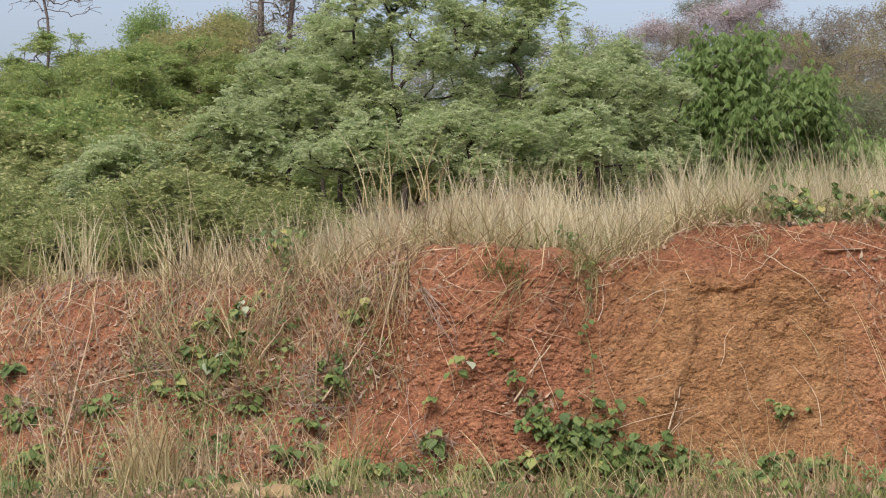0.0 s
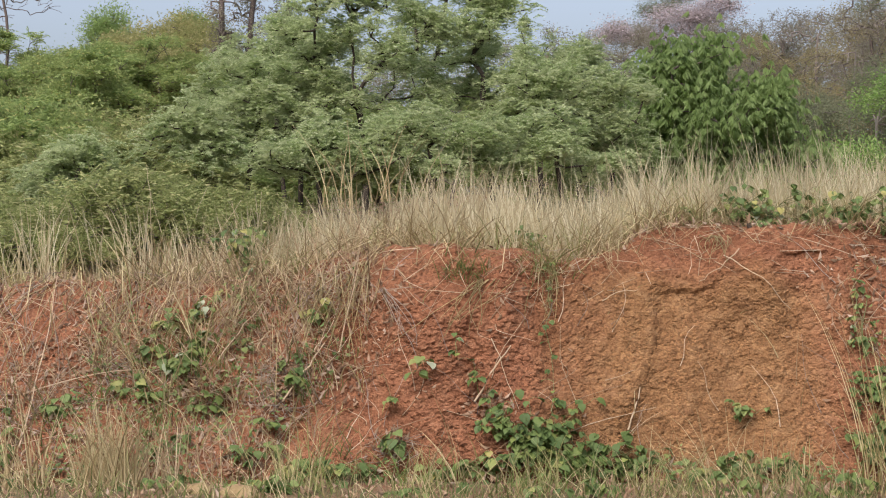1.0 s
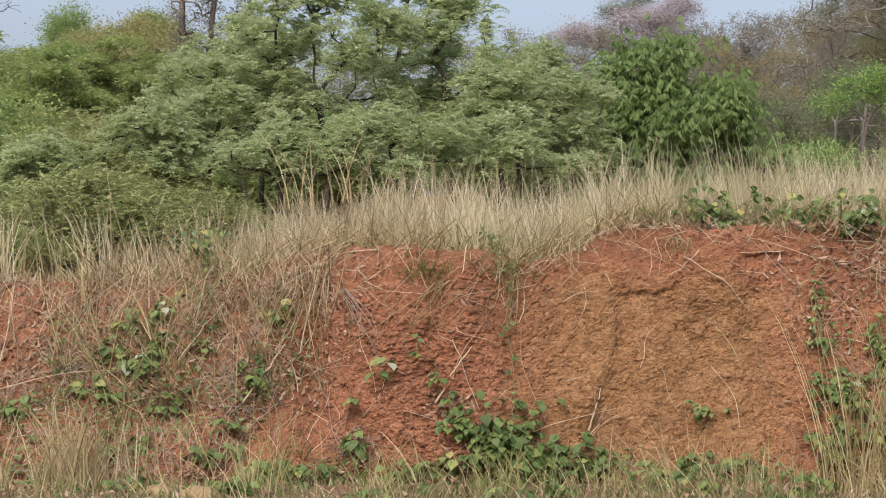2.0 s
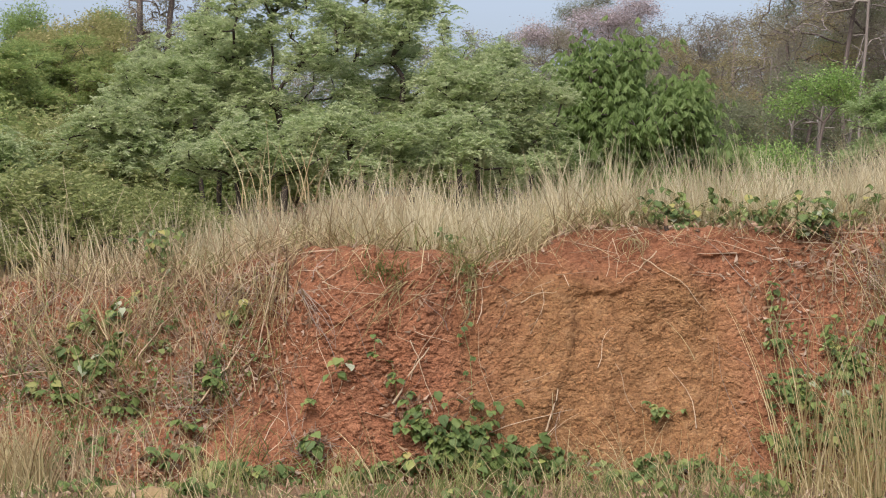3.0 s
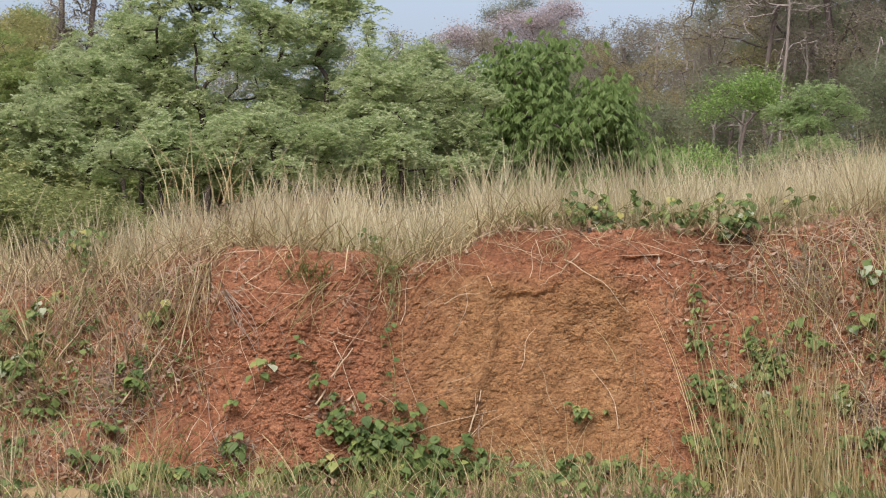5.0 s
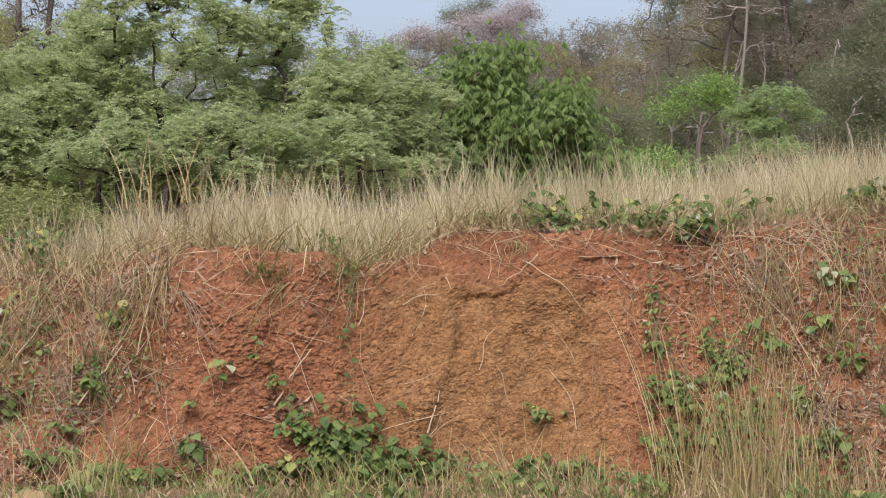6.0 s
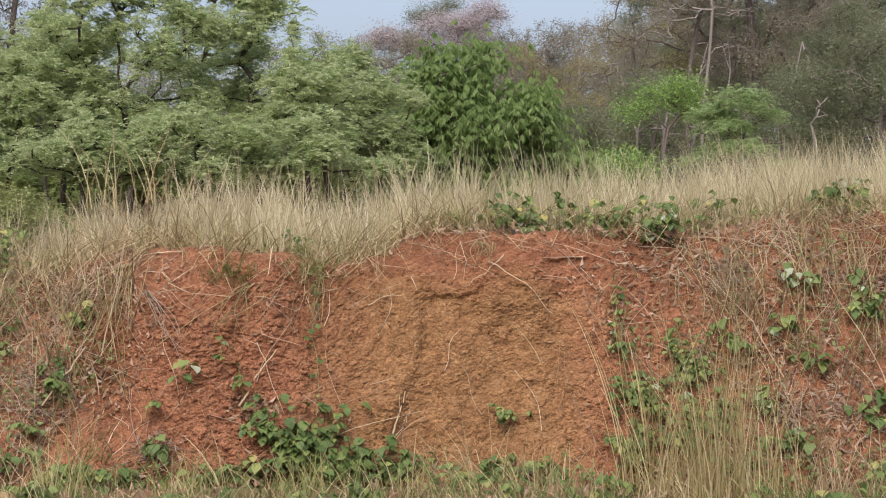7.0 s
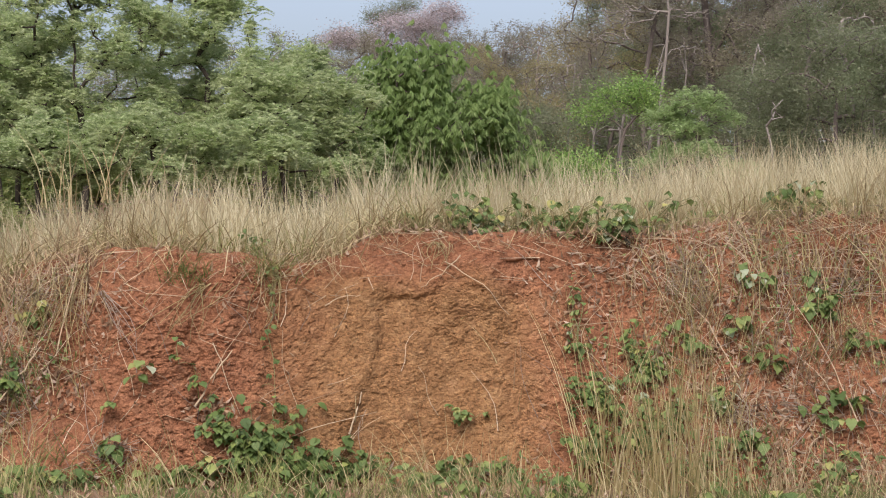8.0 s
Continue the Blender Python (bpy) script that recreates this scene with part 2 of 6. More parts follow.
def fbm(x, y, z=0.0, octaves=4, seed=0, gain=0.5):
    tot, amp = 0, 1.0
    for o in range(octaves):
        k = 2.03 ** o
        tot = tot + amp * vnoise(np.asarray(x) * k + 7.3 * o, np.asarray(y) * k, np.asarray(z) * k, seed + o)
        amp *= gain
    return tot


def smooth(a, b, v):
    t = np.clip((v - a) / (b - a), 0, 1)
    return t * t * (3 - 2 * t)


def unit(v):
    return v / np.maximum(np.linalg.norm(v, axis=-1, keepdims=True), 1e-9)


def blades(rng, base, height, width, lean, bend, segs=3, heading=None, fall=0.9):
    """Grass blades and stalks: tapered strips that lean and bend over."""
    n = len(base)
    az = rng.uniform(0, 2 * np.pi, n) if heading is None else heading
    way = np.stack([np.cos(az), np.sin(az), np.zeros(n)], 1)
    fz = rng.uniform(0, np.pi, n)
    side = np.stack([np.cos(fz * 0.7 - 1.1), np.sin(fz) * 0.6, np.zeros(n)], 1)
    s = np.linspace(0, 1, segs + 1)
    rows = []
    for k in s:
        c = base + way * (height * (lean * k + bend * k * k))[:, None]
        drop = np.minimum(0.5 * (lean + bend * k) ** 2, fall) * k
        c[:, 2] += height * (k - drop)
        w = (width * max(1 - k, 0.0) ** 0.6)[:, None]
        rows += [c] if k == 1 else [c - side * w / 2, c + side * w / 2]
    verts = np.stack(rows, 1)
    m = verts.shape[1]
    f = []
    for k in range(segs - 1):
        a = 2 * k
        f += [(a, a + 1, a + 3), (a, a + 3, a + 2)]
    f.append((m - 3, m - 2, m - 1))
    faces = (np.arange(n) * m)[:, None, None] + np.array(f)[None]
    return verts.reshape(-1, 3), faces.reshape(-1, 3)


def tubes(a, b, ra, rb, sides=5):
    """Frustums from points a to points b."""
    n = len(a)
    d = unit(b - a)
    ref = np.where(np.abs(d[:, 2:3]) > 0.9, np.array([[1.0, 0, 0]]), np.array([[0, 0, 1.0]]))
    u = unit(np.cross(d, ref))
    w = np.cross(d, u)
    ang = np.arange(sides) * 2 * np.pi / sides
    ring = u[:, None] * np.cos(ang)[None, :, None] + w[:, None] * np.sin(ang)[None, :, None]
    va = a[:, None] + ring * np.asarray(ra)[:, None, None]
    vb = b[:, None] + ring * np.asarray(rb)[:, None, None]
    verts = np.concatenate([va, vb], 1)
    i = np.arange(sides)
    j = (i + 1) % sides
    f = np.concatenate([np.stack([i, j, sides + j], 1), np.stack([i, sides + j, sides + i], 1)])
    faces = (np.arange(n) * 2 * sides)[:, None, None] + f[None]
    return verts.reshape(-1, 3), faces.reshape(-1, 3)


def strand(points, r0, r1, sides=4):
    """One bent tube along a polyline."""
    p = np.asarray(points, float)
    r = np.linspace(r0, r1, len(p))
    d = unit(np.gradient(p, axis=0))
    ref = np.where(np.abs(d[:, 2:3]) > 0.9, np.array([[1.0, 0.2, 0]]), np.array([[0.1, 0, 1.0]]))
    u = unit(np.cross(d, ref))
    w = np.cross(d, u)
    ang = np.arange(sides) * 2 * np.pi / sides
    v = p[:, None] + (u[:, None] * np.cos(ang)[None, :, None] + w[:, None] * np.sin(ang)[None, :, None]) * r[:, None, None]
    i = np.arange(sides)
    j = (i + 1) % sides
    f = []
    for k in range(len(p) - 1):
        a, b = k * sides, (k + 1) * sides
        f.append(np.concatenate([np.stack([a + i, a + j, b + j], 1), np.stack([a + i, b + j, b + i], 1)]))
    return v.reshape(-1, 3), np.concatenate(f)


def leaflets(base, way, side, length, width, fold=0.15):
    """Pointed leaflets of two triangles each."""
    up = np.cross(side, way)
    mid = base + way * (length * 0.45)[:, None] - up * (length * fold * 0.3)[:, None]
    v = np.stack([base, mid - side * (width / 2)[:, None] + up * (width * fold)[:, None], base + way * length[:, None] - up * (length * fold)[:, None],
                  mid + side * (width / 2)[:, None] + up * (width * fold)[:, None]], 1)
    f = (np.arange(len(base)) * 4)[:, None, None] + np.array([(0, 1, 2), (0, 2, 3)])[None]
    return v.reshape(-1, 3), f.reshape(-1, 3)


def sprigs(base, way, side, length, width):
    """Small leaves of one triangle each."""
    v = np.stack([base, base + way * (length * 0.4)[:, None] + side * (width * 0.8)[:, None], base + way * length[:, None]], 1)
    return v.reshape(-1, 3), np.arange(3 * len(base)).reshape(-1, 3)


# ---- the lie of the land ----
RIM_Z = ((-30, -9, -4.81, -4.5, -4.06, -3.6, -2.93, -2.2, -1.83, -1.4, -0.86, -0.35, -0.05, 0.2, 0.42, 0.55, 0.66, 0.84, 1.4, 2.33, 2.88, 3.42, 4.11, 4.38, 4.69, 9, 30),
         (1.6, 1.7, 1.76, 1.83, 1.88, 1.86, 1.84, 1.92, 2.02, 2.06, 2.105, 2.07, 1.99, 2.005, 2.05, 2.15, 2.22, 2.27, 2.24, 2.27, 2.26, 2.34, 2.41, 2.44, 2.40, 2.35, 2.2))
RIM_Y = ((-9, -5, -3, -2, -1.3, -0.5, 0.1, 0.6, 1.4, 2.0, 2.6, 3.3, 5, 9), (14.1, 13.9, 13.7, 13.6, 13.38, 13.28, 13.32, 13.26, 13.25, 13.3, 13.45, 13.5, 13.6, 13.8))
TOE_Y = ((-9, -5, -2.2, -1.2, 0, 1.2, 2, 3, 5, 9), (12.0, 12.1, 12.3, 12.5, 12.62, 12.66, 12.5, 12.35, 12.25, 12.2))
TOE_Z = 0.46


def rim_z(x):
    return np.interp(x, *RIM_Z) + 0.025 * vnoise(np.asarray(x) * 2.1, 3.3, seed=5) + 0.018 * vnoise(np.asarray(x) * 8.3, 1.3, seed=8)


def rim_y(x):
    return np.interp(x, *RIM_Y) + 0.07 * vnoise(np.asarray(x) * 1.7, 9.1, seed=6) + 0.04 * vnoise(np.asarray(x) * 5.3, 4.1, seed=7)


def toe_y(x):
    return np.interp(x, *TOE_Y)


def land(x, y):
    """Height of the ground: verge, plateau behind the bank, the hill to one side."""
    x, y = np.asarray(x, float), np.asarray(y, float)
    front = TOE_Z * smooth(7.0, 12.2, y) - 0.02 + 0.02 * vnoise(x * 1.3, y * 1.3, seed=11) * smooth(4, 10, y)
    back = rim_z(x) - 0.06 + 0.055 * np.clip(y - 13.6, 0, 22) + 0.05 * vnoise(x * 0.7, y * 0.7, seed=12) * smooth(14, 16, y)
    back = back + 0.38 * np.exp(-(((x - 6.2) / 2.0) ** 2 + ((y - 18.5) / 3.0) ** 2))
    back = back + 4.0 * np.exp(-(((x + 9.5) / 7.0) ** 2 + ((y - 40) / 9.0) ** 2)) + 0.75 * np.exp(-(((x + 8.2) / 2.5) ** 2 + ((y - 40) / 5.0) ** 2)) + 3.0 * np.exp(-(((x - 22) / 11.0) ** 2 + ((y - 62) / 14.0) ** 2))
    k = smooth(0, 1, (y - (rim_y(x) - 0.15)) / 0.35)
    return front * (1 - k) + back * k


def gouges(x, z):
    """How far the cut face stands proud (+) or is worn back (-), in metres."""
    g = 0.10 * fbm(x * 0.9, z * 0.5, 0.3, 3, 21) + 0.05 * fbm(x * 3.1, z * 1.5, 0.7, 3, 31)
    # the edge where the ochre face breaks back behind the red buttress
    line = np.interp(z, (0.7, 0.95, 1.25, 1.6, 1.9), (0.46, 0.52, 0.66, 0.72, 0.55))
    d = x - line
    hold = smooth(0.75, 1.0, z) * (1 - smooth(1.75, 1.95, z))
    g = g + hold * 0.036 * (1 - np.tanh((d + 0.02) / 0.045)) * np.exp(np.minimum(d, 0) / 0.5)
    line2 = 1.07 + 0.03 * np.sin(z * 5)
    g = g - 0.014 * np.exp(-(((x - line2) / 0.035) ** 2)) * smooth(0.9, 1.2, z) * (1 - smooth(1.7, 1.85, z))
    # a hard crust that overhangs under the rim
    crust = np.exp(-(((x - 0.93) / 0.22) ** 4)) * smooth(1.79, 1.835, z + 0.05 * vnoise(x * 7, 2.0, seed=41) + 0.015 * vnoise(x * 31, 2.0, seed=44)) * (1 - smooth(1.84, 2.02, z))
    g = g + 0.042 * crust
    shelf = np.exp(-(((x - 1.78) / 0.19) ** 4)) * smooth(2.055, 2.068, z + 0.03 * vnoise(x * 9, 5.0, seed=42)) * (1 - smooth(2.09, 2.17, z))
    g = g + 0.035 * shelf
    # hollow under the roots further along
    g = g - 0.09 * np.exp(-(((x - 2.55) / 0.20) ** 2 + ((z - 1.75) / 0.22) ** 2)) - 0.20 * np.exp(-(((x - 4.3) / 0.25) ** 2 + ((z - 1.75) / 0.35) ** 2))
    g = g - 0.22 * np.exp(-(((x + 2.55) / 0.22) ** 2 + ((z - 0.92) / 0.16) ** 2)) - 0.12 * np.exp(-(((x + 1.95) / 0.2) ** 2 + ((z - 0.75) / 0.2) ** 2))
    g = g - 0.12 * np.exp(-(((x + 1.5) / 0.16) ** 2)) * smooth(0.6, 0.9, z) + 0.10 * np.exp(-(((x + 0.75) / 0.5) ** 2))
    return g


def crumbs(x, z):
    rough = 0.8 + 0.45 * smooth(0.1, -0.5, x) + 0.3 * smooth(1.7, 2.3, x)
    a = 0.013 * fbm(x * 11, z * 12, 0.2, 3, 51) + 0.010 * np.abs(fbm(x * 28, z * 33, 0.1, 3, 61))
    return a * rough


def face_y(x, z, fine=True):
    """Where the cut face stands at a place along it and a height."""
    x, z = np.asarray(x, float), np.asarray(z, float)
    top = rim_z(x)
    s = np.clip((z - TOE_Z) / (top - TOE_Z), 0, 1)
    y = toe_y(x) + (rim_y(x) - toe_y(x)) * (0.76 * (1 - (1 - s) ** 1.35) + 0.24 * s ** 7)
    g = gouges(x, z) + (crumbs(x, z) if fine else 0)
    return y - g * smooth(0.0, 0.08, s)


def on_face(x, z, out=0.0):
    return np.stack(np.broadcast_arrays(x, face_y(x, z) - out, z), -1)


def grid_faces(nr, nc):
    i = np.arange(nr - 1)[:, None] * nc + np.arange(nc - 1)[None]
    return np.stack([i, i + 1, i + nc + 1, i + nc], -1).reshape(-1, 4)


def build_ground():
    fine = np.arange(-7, 7.01, 0.12)
    xs = np.concatenate([-np.geomspace(900, 7.5, 34), fine, np.geomspace(7.5, 900, 34)])
    ys = np.concatenate([-np.geomspace(600, 2, 20), np.arange(0, 12, 0.25), np.arange(12, 14.4, 0.06), np.arange(14.5, 60, 0.5), np.geomspace(62, 1500, 26)])
    X, Y = np.meshgrid(xs, ys)
    Z = land(X, Y)
    far = smooth(90, 300, np.hypot(X, Y))
    Z = Z * (1 - far) + 2.0 * far * (Y > 0)
    ob = link_mesh("ground", np.stack([X, Y, Z], -1).reshape(-1, 3), grid_faces(len(ys), len(xs)), TURF, smooth=True)
    return tagged(ob, "rough verge and plateau of reddish earth, litter and sparse turf", "ground", kind="structure")


def flakes(x, z, cell, seed):
    """Broken lumps of soil, each tilted so that its lower edge stands out and leaves a ragged step."""
    u, w = x / cell, z / (cell * 0.72)
    u = u + 0.35 * vnoise(u * 0.7, w * 0.7, seed=seed + 3)
    iu, iw = np.floor(u), np.floor(w)
    best, second, tilt, lift = np.full(u.shape, 9.0), np.full(u.shape, 9.0), np.zeros(u.shape), np.zeros(u.shape)
    for du in (-1, 0, 1):
        for dw in (-1, 0, 1):
            cu, cw = iu + du, iw + dw
            zero = np.zeros_like(cu)
            px = cu + 0.5 + 0.45 * lattice(cu, cw, zero, seed)
            pw = cw + 0.5 + 0.45 * lattice(cu, cw, zero, seed + 1)
            d = np.hypot(u - px, w - pw)
            near = d < best
            second = np.where(near, best, np.minimum(second, d))
            tilt = np.where(near, pw - w, tilt)
            lift = np.where(near, lattice(cu, cw, zero, seed + 2), lift)
            best = np.where(near, d, best)
    return (0.55 * lift + 0.75 * tilt) * smooth(0.0, 0.22, second - best) - 0.3 * (1 - smooth(0.0, 0.16, second - best))


def broken_soil(x, z):
    """Relief of the freshly broken face: coarse in the red soil, thin and flaky in the ochre layer."""
    rough = 0.45 + 0.55 * smooth(-0.35, 0.35, fbm(x * 1.5, z * 1.5, 0.0, 3, 95))
    coarse = smooth(0.35, -0.25, x) + smooth(1.9, 2.4, x)
    return rough * ((0.008 + 0.007 * coarse) * flakes(x, z * (0.8 + 0.2 * coarse), 0.060, 96) + (0.010 + 0.003 * coarse) * flakes(x, z, 0.028, 97))


def build_bank():
    xs = np.concatenate([np.arange(-14, -5, 0.12), np.arange(-5, -1.6, 0.0125), np.arange(-1.6, 2.6, 0.009), np.arange(2.6, 5, 0.0125), np.arange(5, 14, 0.12)])
    s = np.concatenate([[-0.25, -0.1], np.linspace(0, 1, 225)])
    X, S = np.meshgrid(xs, s)
    top = rim_z(X)
    Z = TOE_Z + (top - TOE_Z) * S
    Y = face_y(X, Z) - broken_soil(X, Z) * smooth(0.0, 0.06, S) * smooth(1.0, 0.97, S)
    Z = Z + 0.012 * fbm(X * 18, S * 30, 0.5, 2, 71) * smooth(0.02, 0.1, S) - np.where(S < 0, 0.1, 0)
    # the lip, rolling back under the grass
    l = np.linspace(0.03, 1, 26)
    XL, L = np.meshgrid(xs, l)
    YL = face_y(XL, rim_z(XL)) + L * 0.9
    ZL = rim_z(XL) + (0.03 * fbm(XL * 7, YL * 7, 0.4, 3, 81) + 0.03) * smooth(0, 0.1, L) * (1 - L) + 0.05 * (0.9 * L) - 0.10 * L ** 2
    V = np.concatenate([np.stack([X, Y, Z], -1), np.stack([XL, YL, ZL], -1)])
    ob = link_mesh("earth_bank", V.reshape(-1, 3), grid_faces(V.shape[0], V.shape[1]), SOIL, smooth=True)
    return tagged(ob, "eroded cut bank of red and ochre laterite soil", "earth bank", kind="structure")


build_ground()
build_bank()


# ---- trees and shrubs ----
def skeleton_of(rng, trunk, points, arch=0.25, stiff=0.35):
    """Joins clump points to a trunk by branches. Gives nodes, their parents and the node of each clump."""
    nodes = [np.asarray(p, float) for p in trunk]
    parent = [-1] + list(range(len(trunk) - 1))
    ends = []
    order = np.argsort(np.linalg.norm(points - nodes[-1], axis=1))
    arr = np.zeros((len(trunk) + 4 * len(points), 3))
    arr[:len(nodes)] = nodes
    n, first = len(nodes), max(1, len(trunk) // 3)
    for i in order:
        p = points[i]
        d = p - arr[first:n]
        dist = np.linalg.norm(d, axis=1)
        cost = dist + stiff * np.maximum(0, -d[:, 2] + 0.25 * dist) * 2
        j = first + int(np.argmin(cost))
        a, L = arr[j], np.linalg.norm(p - arr[j])
        last = j
        m = 3 if L > 0.5 else 2
        for q in range(1, m + 1):
            k = q / m
            c = a + (p - a) * k + np.array([0, 0, arch * L * k * (1 - k)]) + rng.normal(0, 0.035 * L, 3) * (q < m)
            arr[n] = c
            parent.append(last)
            last = n
            n += 1
        ends.append((last, i))
    return arr[:n], np.array(parent), ends


def limbs(nodes, parent, tip, power, sides):
    count = np.zeros(len(nodes))
    kids = np.bincount(parent[parent >= 0], minlength=len(nodes))
    count[kids == 0] = 1
    for i in range(len(nodes) - 1, 0, -1):
        count[parent[i]] += count[i]
    r = tip * np.maximum(count, 1) ** power
    e = np.arange(len(nodes))[parent >= 0]
    a = parent[e]
    ra = np.minimum(r[a], r[e] * 1.5)
    return tubes(nodes[a], nodes[e], ra, r[e], sides)


def foliage_at(rng, centres, outward, kind):
    """Leaves round each clump centre. kind: dict of the leaf's build."""
    n, m = len(centres), kind["leaves"]
    d = rng.normal(0, 1, (n, m, 3))
    d[..., 2] = np.abs(d[..., 2]) * 0.6 + kind.get("rise", 0.05)
    d = unit(d + outward[:, None] * kind.get("out", 0.6))
    base = centres[:, None] + rng.normal(0, kind["spread"], (n, m, 3))
    base, d = base.reshape(-1, 3), d.reshape(-1, 3)
    n = len(base)
    side = unit(np.cross(d, np.array([0, 0, 1.0])) + rng.normal(0, 0.15, (n, 3)))
    if kind["form"] == "pinnate":
        L = kind["long"] * rng.uniform(0.7, 1.25, n)
        bs, ws, ss, ls, wd = [], [], [], [], []
        for q in range(kind["pairs"]):
            k = (q + 0.7) / kind["pairs"]
            c = base + d * (L * k)[:, None]
            c[:, 2] -= kind["droop"] * L * k * k
            for sg in (-1, 1):
                w = unit(side * sg + d * 0.55 + np.array([0, 0, -0.25]))
                bs.append(c)
                ws.append(w)
                ss.append(unit(np.cross(w, np.array([0, 0, 1.0]) + rng.normal(0, 1.3, (n, 3)))))
                ls.append(kind["leaf"] * (1.15 - 0.5 * abs(k - 0.5)) * rng.uniform(0.8, 1.2, n))
                wd.append(np.full(n, kind["wide"]) * rng.uniform(0.8, 1.2, n))
        return sprigs(*(np.concatenate(v) for v in (bs, ws, ss, ls, wd)))
    if kind["form"] == "palmate":
        up = np.cross(side, d)
        bs, ws, ss, ls, wd = [], [], [], [], []
        for a in np.linspace(-1.25, 1.25, kind["pairs"]):
            w = unit(d * math.cos(a) + side * math.sin(a) + np.array([0, 0, -kind["droop"]]))
            bs.append(base + d * 0.02)
            ws.append(w)
            ss.append(unit(np.cross(w, up + rng.normal(0, 0.3, (n, 3)))))
            ls.append(kind["leaf"] * (1.1 - 0.25 * abs(a)) * rng.uniform(0.8, 1.15, n))
            wd.append(np.full(n, kind["wide"]))
        return leaflets(*(np.concatenate(v) for v in (bs, ws, ss, ls, wd)))
    w = unit(d + np.array([0, 0, -kind["droop"]]))
    return sprigs(base, w, unit(np.cross(w, rng.normal(0, 1, (n, 3)))), kind["leaf"] * rng.uniform(0.7, 1.3, n), kind["wide"] * rng.uniform(0.7, 1.3, n))


PINNATE = dict(form="pinnate", leaves=13, spread=0.045, long=0.22, pairs=11, leaf=0.040, wide=0.016, droop=0.65, rise=0.5, out=0.4)
HILL_PINNATE = dict(form="pinnate", leaves=11, spread=0.04, long=0.36, pairs=8, leaf=0.072, wide=0.032, droop=0.45, rise=0.35, out=0.25)
PALMATE = dict(form="palmate", leaves=11, spread=0.13, pairs=7, leaf=0.115, wide=0.031, droop=1.45, out=0.5)
SMALL = dict(form="simple", leaves=110, spread=0.16, leaf=0.065, wide=0.036, droop=0.3)
SPARSE = dict(form="simple", leaves=80, spread=0.14, leaf=0.058, wide=0.030, droop=0.4)
BRUSH = dict(form="pinnate", leaves=9, spread=0.05, long=0.15, pairs=5, leaf=0.042, wide=0.017, droop=0.3, rise=0.5, out=0.4)


def tree(name, label, category, seed, base, blobs, clumps, kind, leaf_mat, bark_mat, trunk_top, tip=0.006, power=0.46, lean=(0, 0), shell=0.3, sides=5, group="", arch=0.25, fork=0.0):
    """A tree: tapered trunk and limbs, and a crown of leaves round the branch ends. blobs: x, y, z, rx, ry, rz from the base."""
    rng = np.random.default_rng(seed)
    vol = np.array([b[3] * b[5] + 0.02 for b in blobs])
    pick = rng.choice(len(blobs), clumps, p=vol / vol.sum())
    B = np.array(blobs)[pick]
    d = unit(rng.normal(0, 1, (clumps, 3)))
    d[:, 2] = np.where(d[:, 2] < -0.2, -d[:, 2] * 0.7, d[:, 2])
    pts = B[:, :3] + d * B[:, 3:] * (rng.uniform(0, 1, clumps) ** shell)[:, None]
    k = np.linspace(0, 1, 7)
    tr = np.stack([lean[0] * k + 0.05 * trunk_top * np.sin(k * 5 + seed) * k, lean[1] * k + 0.04 * trunk_top * np.sin(k * 4 + 2 * seed) * k, trunk_top * k], 1)
    nodes, parent, ends = skeleton_of(rng, tr, pts, arch)
    root = new(name)
    root.matrix_world = Matrix.Translation(base)
    v, f = limbs(nodes, parent, tip, power, sides)
    v[:, 2] = np.where(v[:, 2] < 0.02, v[:, 2] - 0.15, v[:, 2])
    link_mesh("trunk", v, f, bark_mat, root, smooth=True)
    if kind:
        v, f = foliage_at(rng, pts, d, kind)
        link_mesh("crown", v, f, leaf_mat, root)
    return tagged(root, label, category, group)


def at(x, y, sink=0.03):
    return (x, y, float(land(x, y)) - sink)


def spread_copies(proto, places, seed, smin=0.85, smax=1.2):
    """Copies of one plant at other places, turned and scaled."""
    rng = np.random.default_rng(seed)
    for x, y, s in places:
        k = s * rng.uniform(smin, smax)
        copy_thing(proto, Matrix.Translation(at(x, y)) @ Matrix.Rotation(rng.uniform(0, 6.28), 4, "Z") @ Matrix.Diagonal((k, k, k * rng.uniform(0.9, 1.1), 1)))


FEATHER_LABEL = "spreading small tree with feathery grey-green pinnate foliage, sky glints painted in pale"


def mounds(seed, width, depth, low, high, n, size, flat=0.5):
    """Rounded leaf masses that together fill a domed crown."""
    rng = np.random.default_rng(seed)
    out = []
    for i in range(n):
        k = (i + rng.uniform(0, 1)) / n
        z = low + (high - low) * k
        reach = math.sqrt(max(0.08, 1 - (2 * max(k - 0.35, 0) / 1.3) ** 2))
        a, r = rng.uniform(0, 6.28), math.sqrt(rng.uniform(0.05, 1))
        s = size * rng.uniform(0.7, 1.25)
        out.append((math.cos(a) * r * width * reach, math.sin(a) * r * depth * reach, z, s, s * 0.9, s * flat))
    return out


